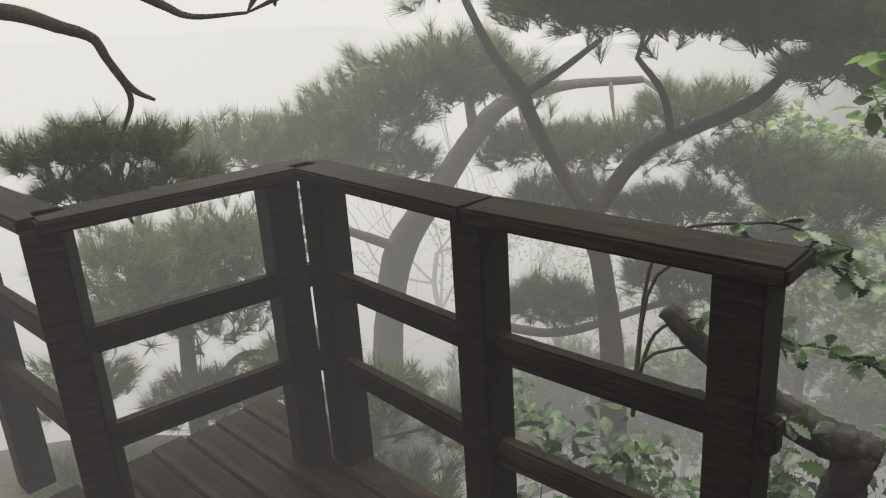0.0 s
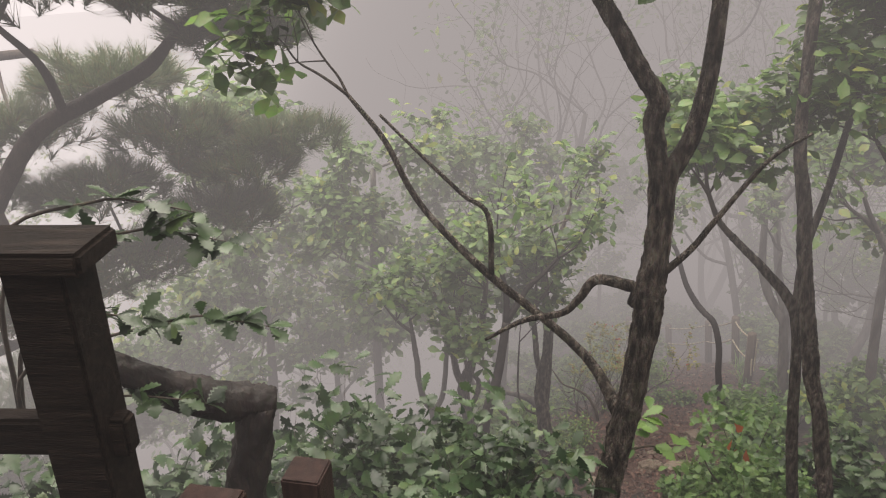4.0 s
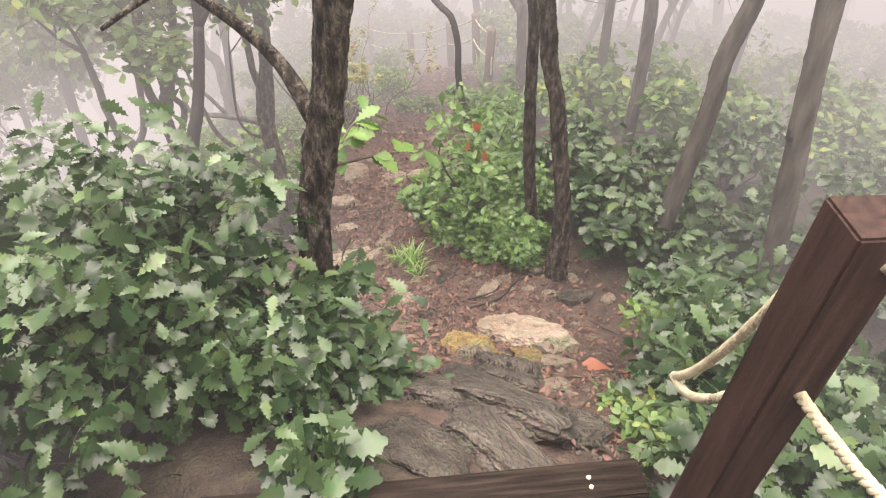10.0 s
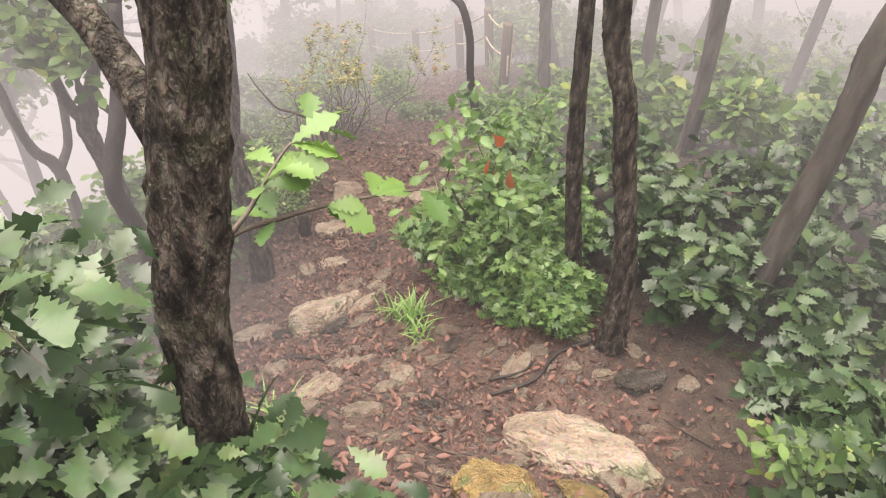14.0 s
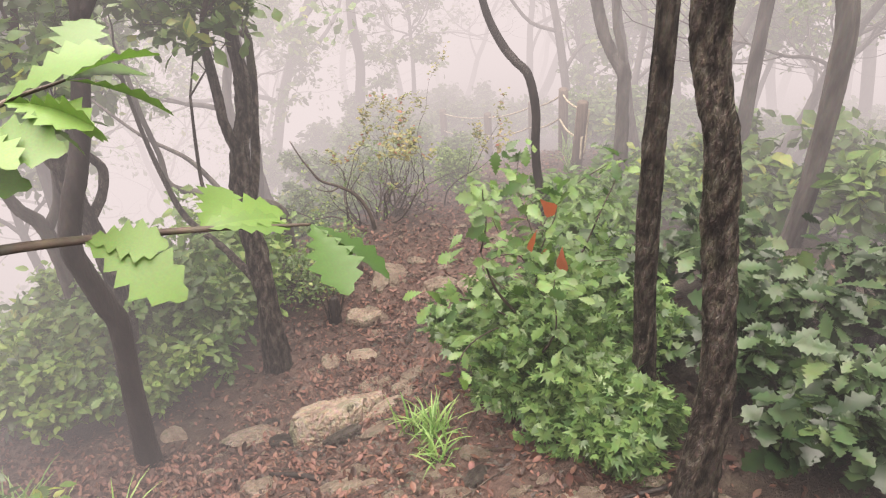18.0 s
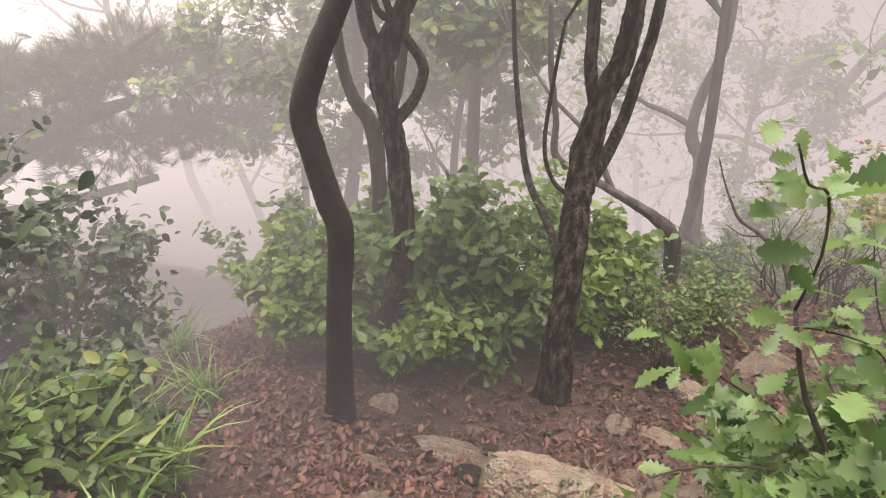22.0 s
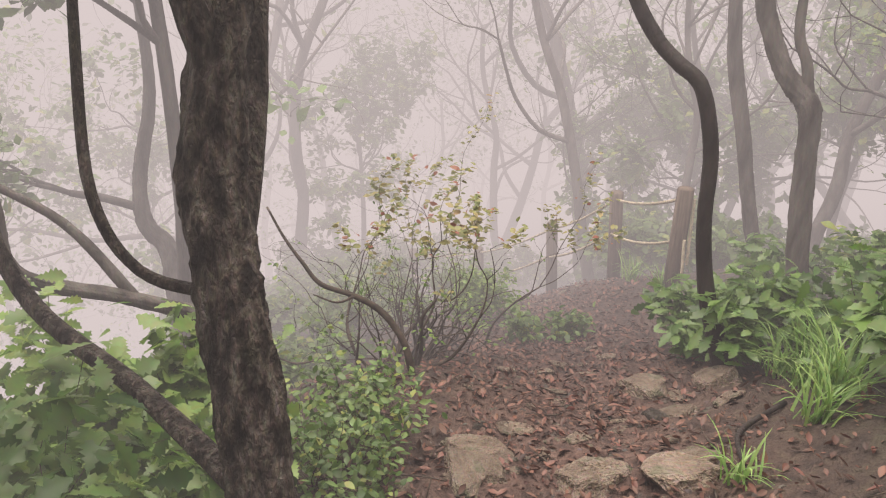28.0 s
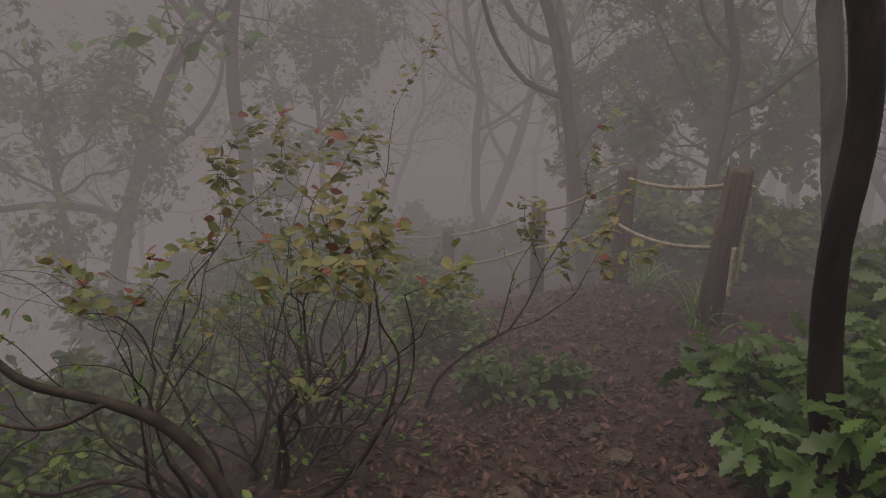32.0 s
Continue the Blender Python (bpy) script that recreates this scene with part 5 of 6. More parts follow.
# dense crown added above the view, to keep light off deck and railing
pine("tall pine whose dense crown roofs the deck",
     [(-1.3, 0.6, -1.4, 0.16), (-1.35, 0.7, 0.5, 0.14), (-1.2, 0.9, 2.0, 0.12), (-0.9, 1.1, 3.2, 0.09), (-0.5, 1.2, 4.0, 0.05)],
     [[(-1.2, 0.9, 2.0, 0.06), (-0.4, 1.4, 2.5, 0.045), (0.5, 1.9, 2.6, 0.03)], [(-1.0, 1.0, 2.8, 0.06), (0.0, 0.6, 3.0, 0.045), (1.0, 0.3, 3.1, 0.03)], [(-1.2, 0.95, 2.2, 0.05), (-1.3, 2.0, 2.5, 0.04), (-1.0, 2.9, 2.5, 0.03)]],
     [(x, y, 2.75 + 0.12 * ((i * 7) % 5), 0.55, 0.09) for i, (x, y) in enumerate([(-1.6, 2.6), (-0.9, 2.9), (-0.2, 2.7), (0.5, 2.3), (1.0, 1.8), (-1.5, 1.8), (-0.7, 2.0), (0.1, 1.8), (0.8, 1.2), (-0.8, 1.2), (0.0, 0.9), (0.9, 0.5), (-1.6, 1.0), (-0.6, 0.3), (0.3, 0.1), (1.4, 1.0), (0.3, 3.2), (-0.6, 3.5), (1.2, 2.6)])],
     36, 0.12, 260)
pine("spreading pine with layered crown on the lower slope in mist",
     [(-0.56, 7.35, -6.20, 0.203), (-0.27, 7.49, -4.88, 0.174), (0.14, 7.93, -4.53, 0.160), (0.47, 8.25, -4.27, 0.145), (0.88, 8.52, -4.08, 0.116), (1.40, 8.78, -3.88, 0.087), (2.27, 9.09, -3.73, 0.012)],
     [[(0.47, 8.25, -4.27, 0.087), (0.24, 8.52, -3.73, 0.065), (0.17, 8.66, -3.30, 0.043)], [(1.40, 8.78, -3.88, 0.072), (1.69, 9.09, -3.44, 0.051), (2.13, 9.24, -3.15, 0.029)], [(0.14, 7.93, -4.53, 0.072), (1.11, 8.37, -4.60, 0.051), (1.98, 8.66, -4.53, 0.036)]],
     [(0.10, 8.80, -3.37, 0.797, 0.116), (0.61, 8.88, -3.59, 0.870, 0.116), (1.11, 9.09, -3.51, 0.870, 0.116), (1.69, 9.31, -3.37, 0.870, 0.116), (2.20, 9.38, -3.51, 0.870, 0.116), (2.78, 9.46, -3.66, 0.725, 0.102), (0.82, 8.80, -4.02, 0.797, 0.087), (1.62, 8.95, -4.17, 0.797, 0.087), (2.34, 9.17, -4.17, 0.725, 0.087), (2.92, 9.24, -4.17, 0.652, 0.087), (0.02, 8.59, -3.80, 0.725, 0.102), (-0.63, 8.52, -3.44, 0.725, 0.102), (-1.06, 8.22, -3.88, 0.725, 0.102)],
     35, 0.17, 230)


# ---- forest in the mist ----
def wild_oak(name, label, height, seed, leaves, crook=0.35, leaf=None):
    """A crooked forest oak built at the origin."""
    rng = np.random.default_rng(seed)
    ob = thing(name, (0, 0, 0), label, "tree", "oaks in the mist")
    p, d, rows = np.array([0, 0, -0.15]), np.array([0, 0, 1.0]), []
    n = 9
    for i in range(n):
        rows.append((*p, 0.04 * (height / 3) * (1 - 0.6 * i / (n - 1)) + (0.02 if i == 0 else 0)))
        d = unit(d + crook * rng.standard_normal(3) * (1, 1, 0.2) + np.array([0, 0, 0.25]))
        p = p + d * height * 0.75 / (n - 1)
    part("trunk", mesh_of("trunk", tube(rows, 9, 4, 0.06, 0, seed), BARK_GREY), ob)
    rows = np.array(rows)
    wood, tips = [], []
    for i in range(3, n):
        for k in range(1 if i < 6 else 2):
            a = rng.uniform(0, 2 * np.pi)
            grow(rng, wood, tips, rows[i, :3], np.array([math.cos(a), math.sin(a), 0.75]), height * 0.3, rows[i, 3] * 0.55, 2, 0.12, 0.5)
    part("branch_mass", mesh_of("branch_mass", limbs(wood, 5, 3, 0.05, seed), BARK_GREY), ob)["kind"] = "stuff"
    if leaves:
        part("foliage", mesh_of("foliage", whorls(rng, tips, OAK_FAR, 0.07, leaves + 1, 0.04), leaf or LEAF_CANOPY), ob)["kind"] = "stuff"
    return ob


def place(ob, x, y, yaw, s):
    """Sets a thing built at the origin on the ground."""
    m = Matrix.Translation(on_ground(x, y, 0.02)) @ pose(0, 0, 0, 0, 0, yaw)
    ob.scale = (s, s, s)
    ob.matrix_basis = m @ Matrix.Diagonal((s, s, s, 1))
    return ob


def leafy_oak(label, x, y, zc, r, seed, flat=0.6, per=7, size=0.13):
    """An oak whose crown of leaf clumps is centred at height zc."""
    rng = np.random.default_rng(seed)
    gz = float(ground_z(x, y))
    h = zc - gz
    ob = thing("leafy_oak_tree", (x, y, gz), label, "tree", "leafy oaks in the mist")
    lean = rng.uniform(-0.12, 0.12, 2) * h
    rows = [(lean[0] * (s - s * s) * 2 + 0.08 * math.sin(5 * s + seed), lean[1] * (s - s * s) * 2 + 0.08 * math.cos(4 * s + seed), h * s * 0.92 - 0.1 * (s == 0), 0.012 + 0.012 * h * (1 - 0.75 * s)) for s in (0, 0.2, 0.4, 0.6, 0.8, 1.0)]
    part("trunk", mesh_of("trunk", tube(rows, 10, 6, 0.07, 8, seed), BARK_GREY), ob)
    line = curve_points(rows, 6)
    wood, tips = [], []
    for k in range(11):
        at = line[int(len(line) * rng.uniform(0.55, 0.99))]
        a = rng.uniform(0, 6.28)
        grow(rng, wood, tips, at[:3], np.array([math.cos(a), math.sin(a), flat]), r * 0.75, at[3] * 0.6, 2, 0.06, 0.55)
    part("branch_mass", mesh_of("branch_mass", limbs(wood, 6, 3, 0.06, seed), BARK_GREY), ob)["kind"] = "stuff"
    part("foliage", mesh_of("foliage", whorls(rng, tips, OAK_FAR, size, per, 0.05), LEAF_CANOPY), ob)["kind"] = "stuff"
    return ob


MISTY_CROWN = "oak with a full green crown dissolving into mist"
for x, y, zc, r, sd in ((3.6, 7.6, -0.1, 0.9, 501), (5.0, 6.7, -0.3, 0.8, 502), (6.6, 6.4, -0.9, 0.9, 503), (5.2, 8.0, -2.4, 0.9, 504), (3.4, 8.6, -2.8, 1.0, 505), (7.4, 2.2, 0.6, 0.6, 506), (8.6, 1.2, 0.4, 0.7, 507), (10.2, 11.2, -3.6, 1.2, 510), (13.0, 9.8, -3.8, 1.1, 511), (12.6, 4.4, -2.9, 0.9, 512), (13.4, 5.6, -3.4, 0.9, 513), (11.6, 3.0, -2.2, 0.8, 514)):
    leafy_oak(MISTY_CROWN, x, y, zc, r, sd)
kinds = [wild_oak("misty_oak_tree", "crooked grey oak with thin leafy crown in mist", 3.6, 201, 2, 0.25),
         wild_oak("misty_oak_tree", "tall bare-limbed oak fading into mist", 4.2, 202, 0, 0.18),
         wild_oak("misty_oak_tree", "twisted oak with yellow-green leaves in mist", 3.2, 203, 3, 0.4),
         wild_oak("misty_oak_tree", "slim leaning oak in mist", 3.8, 204, 1, 0.2)]
spots = [(9.6, 0.8), (10.8, 2.2), (12.2, 2.8), (13.6, 1.2), (12.4, 0.0), (15.0, 3.2), (14.2, 4.6), (16.6, 4.4), (13.2, 3.6), (16.0, 6.6), (18.2, 6.0), (18.4, 8.6),
         (14.4, 9.6), (12.4, 9.2), (10.6, 10.0), (12.0, 12.4), (9.6, 12.2), (14.2, 12.4), (7.4, 10.6), (5.6, 11.4), (4.6, 10.2), (7.8, 13.6), (10.8, 14.8), (16.8, 12.0), (20.0, 11.0), (20.4, 7.2), (19.6, 4.0), (17.8, 1.6),
         (15.4, -0.4), (11.2, -2.4), (8.8, -2.8), (22.0, 9.2), (23.0, 5.6), (21.6, 13.6), (18.6, 15.4), (15.0, 16.6), (3.2, 12.4), (2.0, 14.4), (24.0, 11.6), (12.6, 6.8), (13.8, 7.4), (11.4, 5.2), (16.0, 1.2), (3.4, 16.0), (20, 1.5), (8.8, 8.9), (6.4, 8.8), (17, 9.4), (10.2, 7.9)]
rs = np.random.default_rng(77)
for i, (x, y) in enumerate(spots):
    k = kinds[i % 4]
    x, y = 5 + (x - 5) * 1.4, 3 + (y - 3) * 1.4
    sc = float(rs.uniform(1.5, 2.4))
    yaw = float(rs.uniform(0, 360))
    if i < 4:
        place(k, x, y, yaw, sc)
    else:
        ob = copy_thing(k, Matrix.Identity(4))
        place(ob, x, y, yaw, sc)
for i, (x, y) in enumerate(((9.9, 3.2), (10.9, 4.2), (11.6, 5.3), (10.4, 2.2), (12.2, 4.0), (12.9, 5.9), (9.2, 2.3), (11.8, 2.8), (13.6, 4.8))):
    place(copy_thing(kinds[(1, 3, 1, 0)[i % 4]], Matrix.Identity(4)), x, y, float(rs.uniform(0, 360)), float(rs.uniform(0.9, 1.35)))
# undergrowth on the slopes in the mist
thicket = [shrub("forest_shrub", "misty forest undergrowth shrub with green leaves", 6.4, 0.9, 0.6, 0.5, 6, LEAF_CANOPY, OAK_FAR, 0.12, 4, 1, 301, group="undergrowth in the mist"),
           shrub("forest_shrub", "misty forest undergrowth shrub with green leaves", 6.2, 6.2, 0.75, 0.5, 6, LEAF_CANOPY, OAK_FAR, 0.1, 5, 1, 302, group="undergrowth in the mist")]
for i in range(70):
    for attempt in range(20):
        x, y = float(rs.uniform(4.5, 16)), float(rs.uniform(-2.5, 13))
        d = float(trail_distance(x, y))
        if d > 1.5 and not (x < 7.5 and 2.4 < y < 5.2) and not (x < 6.6 and y < 2.6) and not (x < 10 and y > 4.4):
            break
    sc = float(rs.uniform(0.8, 1.3))
    ob = copy_thing(thicket[i % 2], Matrix.Identity(4))
    place(ob, x, y, float(rs.uniform(0, 360)), sc)
for i in range(26):
    for attempt in range(20):
        x, y = float(rs.uniform(8.6, 13.5)), float(rs.uniform(1.6, 9))
        if float(trail_distance(x, y)) > 1.0 and (x > 10 or y < 4):
            break
    place(copy_thing(thicket[i % 2], Matrix.Identity(4)), x, y, float(rs.uniform(0, 360)), float(rs.uniform(0.7, 1.2)))

for i, (x, y, sc) in enumerate(((6.25, 5.35, 0.55), (6.9, 5.75, 0.6), (7.5, 5.9, 0.6), (8.1, 6.2, 0.7), (8.7, 6.1, 0.6), (9.2, 6.6, 0.8), (7.2, 6.6, 0.8), (8.2, 7.2, 0.9), (11.3, 4.1, 1.0), (12.0, 4.9, 1.1), (11.9, 3.6, 1.0), (10.6, 3.4, 0.9), (12.8, 5.4, 1.1), (9.9, 6.3, 0.7))):
    place(copy_thing(thicket[i % 2], Matrix.Identity(4)), x, y, 67 * i, sc)


# ---- grass tufts ----
def grass_tuft(x, y, n, length, seed, label="arching tuft of light green grass"):
    rng = np.random.default_rng(seed)
    base = on_ground(x, y)
    ob = thing("grass_tuft", base, label, "grass", "grass tufts", "stuff")
    ch = []
    for i in range(n):
        a, l, w = rng.uniform(0, 2 * np.pi), length * rng.uniform(0.6, 1.1), rng.uniform(0.003, 0.006)
        out, s = rng.uniform(0.3, 0.9), np.linspace(0, 1, 6)
        dx, dy = math.cos(a), math.sin(a)
        rr = out * l * s ** 1.4
        zz = l * (s - 0.62 * out * s ** 2.4)
        c = np.stack([dx * rr + rng.normal(0, 0.03), dy * rr + rng.normal(0, 0.03), zz], 1)
        wd = w * (1 - s ** 2) + 0.0004
        side = np.array([-dy, dx, 0])
        v = np.vstack([c - side * wd[:, None], c + side * wd[:, None]])
        f = np.array([(k, k + 1, k + 7, k + 6) for k in range(5)])
        ch.append((v, f))
    part("blade_mass", mesh_of("blade_mass", ch, GRASS), ob)["kind"] = "stuff"
    return ob


for x, y, n, l, sd in ((4.22, 2.22, 60, 0.2, 1), (4.1, 2.1, 30, 0.15, 2), (4.27, 2.36, 30, 0.18, 3), (3.0, 3.0, 45, 0.32, 4), (2.75, 2.75, 45, 0.35, 5), (3.15, 2.75, 35, 0.3, 6), (2.6, 3.6, 50, 0.35, 7), (3.1, 3.6, 45, 0.3, 8),
                       (6.75, 2.95, 60, 0.35, 9), (6.5, 2.85, 60, 0.4, 10), (6.95, 3.05, 40, 0.3, 11), (6.3, 2.9, 40, 0.3, 12), (8.6, 3.95, 40, 0.3, 13), (9.3, 4.35, 40, 0.3, 14), (2.9, 4.2, 60, 0.4, 15), (2.5, 4.6, 60, 0.4, 16), (3.2, 2.2, 30, 0.22, 17), (5.9, 3.05, 30, 0.2, 18)):
    grass_tuft(x, y, n, l, sd)
for x, y, sd in ((3.0, 2.68, 41), (2.75, 3.1, 43)):
    shrub("lily_plant", "plant with long strap-like pale green leaves", x, y, 0.25, 0.12, 3, LEAF_CANOPY, leaf_template([(0, 0.02), (0.3, 0.06), (0.6, 0.05), (1.0, 0.004)], 0.2, 0.5), 0.2, 4, 0, sd, group="strap-leaved plants", lift=0.0)


# ---- stones ----
def stone_mesh(seed, flat=0.5, name="stone", mat=None, bits=2):
    rng = np.random.default_rng(seed)
    bm = bmesh.new()
    bmesh.ops.create_icosphere(bm, subdivisions=bits, radius=1)
    planes = [(unit(rng.standard_normal(3) * (1, 1, 0.8)), rng.uniform(0.5, 0.85)) for _ in range(9)] + [(np.array([0, 0, 1.0]), 0.62)]
    for v in bm.verts:
        p = np.array(v.co)
        for nrm, lim in planes:
            k = p @ nrm
            if k > lim:
                p = p - nrm * (k - lim) * 0.92
        q = np.array(v.co) * 3.1 + seed
        p = p * (1 + 0.05 * math.sin(q[0] + 2 * math.sin(q[1])) * math.sin(q[2] * 1.7 + q[1]) + (0.035 if bits > 2 else 0.06) * rng.standard_normal())
        v.co = Vector((p[0], p[1], p[2] * flat))
    return bm_mesh(name, bm, mat or STONE)


def slab_mesh(seed, thick, mat, name="stone"):
    """A broken flat slab of radius about 1: an uneven many-cornered outline, split steps on top, chipped rims."""
    rng = np.random.default_rng(seed)
    n = int(rng.integers(6, 9))
    ang = np.sort(np.linspace(0, 2 * np.pi, n, endpoint=False) + rng.uniform(-0.25, 0.25, n))
    rad = rng.uniform(0.72, 1.08, n)
    tilt = rng.uniform(-0.12, 0.12, 2)
    m, rings = 6 * n, [(1.0, -1.0), (1.02, 0.1), (0.97, 0.62), (0.9, 0.86), (0.72, 0.98), (0.45, 1.0), (0.2, 1.02)]
    a = np.linspace(0, 2 * np.pi, m, endpoint=False)
    corners = np.stack([rad * np.cos(ang), rad * np.sin(ang)], 1)
    k = np.searchsorted(ang, a, "right") - 1
    p, q = corners[k % n], corners[(k + 1) % n]
    cross = np.cos(a) * (q - p)[:, 1] - np.sin(a) * (q - p)[:, 0]
    edge = np.clip((p[:, 0] * (q - p)[:, 1] - p[:, 1] * (q - p)[:, 0]) / np.where(np.abs(cross) < 1e-6, 1e-6, cross), 0.4, 1.15)
    cut, way = rng.uniform(-0.3, 0.3), rng.uniform(0, 6.28)
    v = []
    for r, z in rings:
        chip = 1 + (0.035 * rng.standard_normal(m) if z > 0 else 0)
        x, y = edge * r * chip * np.cos(a), edge * r * chip * np.sin(a)
        step = np.where(x * math.cos(way) + y * math.sin(way) > cut, 0.0, -0.22) if z > 0.5 else 0.0
        v.append(np.stack([x, y, thick * (z + step + 0.05 * rng.standard_normal(m) * (z > 0)) + tilt[0] * x + tilt[1] * y], 1))
    v = np.vstack(v + [np.array([[0, 0, thick * (0.9 if cut > 0 else 1.03)]])])
    i, j = np.meshgrid(np.arange(len(rings) - 1), np.arange(m), indexing="ij")
    f = np.stack([i * m + j, i * m + (j + 1) % m, (i + 1) * m + (j + 1) % m, (i + 1) * m + j], -1).reshape(-1, 4)
    j = np.arange(m)
    top = (len(rings) - 1) * m
    cap = np.stack([top + j, top + (j + 1) % m, np.full(m, len(v) - 1)], 1)
    return mesh_of(name, [(v, f), (np.zeros((0, 3)), cap - len(v))], mat, False)


STONES = [stone_mesh(400 + i, f, bits=3) for i, f in enumerate((0.35, 0.45, 0.6, 0.3, 0.5, 0.4))]
BIG = [stone_mesh(450 + i, f, "stone", m, 4) for i, (f, m) in enumerate(((0.28, STONE), (0.7, OCHRE), (0.45, OCHRE), (0.4, GREY_STONE), (0.35, STONE), (0.3, GREY_STONE)))]

FLATS = [slab_mesh(480 + i, f, m) for i, (f, m) in enumerate(((0.24, STONE), (0.2, GREY_STONE), (0.28, STONE), (0.25, STONE), (0.22, GREY_STONE), (0.3, STONE)))]


def stone(me, x, y, sx, sy, sz, yaw, name="trail_stone", label="angular tan stone set in the trail", tilt=(0, 0), sink=0.25, group="trail stones"):
    ob = tagged(new(name, me), label, "stone", group)
    ob.location = (x, y, float(ground_z(x, y)) + sz * (0.3 - sink) * 0.8)
    e = 0.12
    nx, ny = (float(ground_z(x - e, y) - ground_z(x + e, y)) / (2 * e), float(ground_z(x, y - e) - ground_z(x, y + e)) / (2 * e))
    lie = Vector((0.85 * nx, 0.85 * ny, 1)).to_track_quat("Z", "Y").to_matrix().to_4x4()
    ob.rotation_euler = (lie @ pose(0, 0, 0, 0.5 * tilt[0], 0.35 * tilt[1], yaw)).to_euler()
    ob.scale = (sx, sy, sz)
    return ob


FLAT = "broad flat pale stone slab in the trail"
stone(FLATS[0], 3.52, 1.13, 0.36, 0.2, 0.3, 115, "stone_slab", "broad flat yellowish slab topping the step stones", (4, -14))
stone(BIG[1], 3.13, 1.2, 0.17, 0.15, 0.17, 30, "boulder", "ochre boulder with yellow lichen", (0, -10))
stone(BIG[2], 3.27, 1.0, 0.13, 0.07, 0.11, 100, "step_stone", "orange-ochre broken stone in the step", (5, -12))
stone(BIG[2], 3.14, 0.96, 0.07, 0.06, 0.08, 40, "step_stone", "small orange-ochre stone in the step")
stone(BIG[4], 3.4, 0.92, 0.12, 0.09, 0.14, 60, "step_stone", "tan broken stone in the step", (8, -10))
stone(BIG[4], 3.22, 0.84, 0.1, 0.08, 0.12, 20, "step_stone", "tan broken stone in the step", (4, -14))
stone(FLATS[4], 2.98, 0.98, 0.2, 0.13, 0.3, 130, "step_stone", "grey-brown slab stone below the boulder", (2, -12))
stone(FLATS[2], 3.05, 1.16, 0.12, 0.09, 0.2, 80, "step_stone", "tan broken stone in the step", (-4, -14))
stone(BIG[3], 2.88, 0.97, 0.2, 0.14, 0.17, 130, "step_stone", "grey-brown slab stone below the boulder", (0, -12))
stone(BIG[3], 2.58, 0.9, 0.42, 0.26, 0.24, 128, "bedrock_slab", "rough grey bedrock slab below the steps", (0, -20), 0.2)
stone(BIG[5], 2.45, 1.1, 0.2, 0.16, 0.18, 140, "bedrock_slab", "rough grey bedrock slab below the steps", (0, -20), 0.3)
stone(BIG[3], 2.3, 0.76, 0.36, 0.2, 0.2, 125, "bedrock_slab", "rough grey bedrock slab below the steps", (0, -16), 0.22)
stone(BIG[5], 2.1, 0.9, 0.22, 0.13, 0.14, 132, "bedrock_slab", "rough grey bedrock slab below the steps", (0, -14), 0.3)
stone(BIG[5], 2.62, 0.62, 0.22, 0.17, 0.2, 100, "bedrock_slab", "rough grey bedrock slab below the steps", (0, -18), 0.3)
for i, (x, y, sx, sy, sz) in enumerate(((5.4, 3.62, 0.12, 0.08, 0.06), (6.84, 3.57, 0.14, 0.1, 0.14), (6.9, 3.28, 0.12, 0.1, 0.15), (5.89, 3.49, 0.18, 0.1, 0.1), (5.94, 3.21, 0.2, 0.12, 0.14),
                                        (5.87, 3.86, 0.14, 0.07, 0.07), (6.13, 3.85, 0.08, 0.06, 0.06), (5.72, 3.87, 0.18, 0.08, 0.1), (6.5, 3.35, 0.12, 0.08, 0.07), (6.75, 3.4, 0.09, 0.06, 0.06))):
    stone(STONES[i % 6], x, y, sx, sy, sz, (i * 67) % 360, tilt=((i * 31) % 17 - 8, (i * 53) % 15 - 12))
stone(BIG[0], 4.05, 3.15, 0.2, 0.12, 0.14, 10, "stone_slab", FLAT, (-8, -6))
for i, (x, y, s) in enumerate(((3.73, 3.09, 0.054), (4.00, 2.59, 0.045), (3.70, 2.71, 0.092), (3.56, 2.30, 0.139), (3.52, 2.62, 0.069), (3.40, 1.93, 0.09), (3.77, 1.99, 0.092), (4.07, 2.99, 0.084), (4.36, 2.90, 0.3), (3.69, 2.70, 0.1), (4.2, 2.72, 0.11), (4.04, 2.06, 0.05), (4.01, 1.7, 0.045), (5.28, 3.19, 0.11), (5.33, 3.67, 0.13), (6.03, 3.19, 0.12), (6.45, 3.42, 0.09), (5.9, 3.47, 0.13), (5.87, 3.9, 0.11), (6.0, 3.95, 0.04), (3.35, 2.2, 0.08), (3.25, 1.7, 0.07), (3.6, 1.75, 0.06), (3.85, 2.35, 0.07), (4.30, 2.76, 0.044), (4.08, 1.04, 0.12), (4.15, 0.87, 0.061), (4.07, 1.48, 0.06), (4.04, 1.89, 0.066), (4.15, 1.93, 0.043), (4.45, 2.74, 0.127), (4.17, 3.23, 0.059))):
    stone(FLATS[i % 6], x, y, s * 1.12, s * (0.66 + 0.08 * (i % 4)), s * 1.0, (i * 71) % 180, "flat_stone", "flat angular grey-brown stone bedded in the trail", (((i * 37) % 13) - 9, ((i * 29) % 11) - 12), 0.2, "flat trail stones")
rt = np.random.default_rng(9)
placed = 0
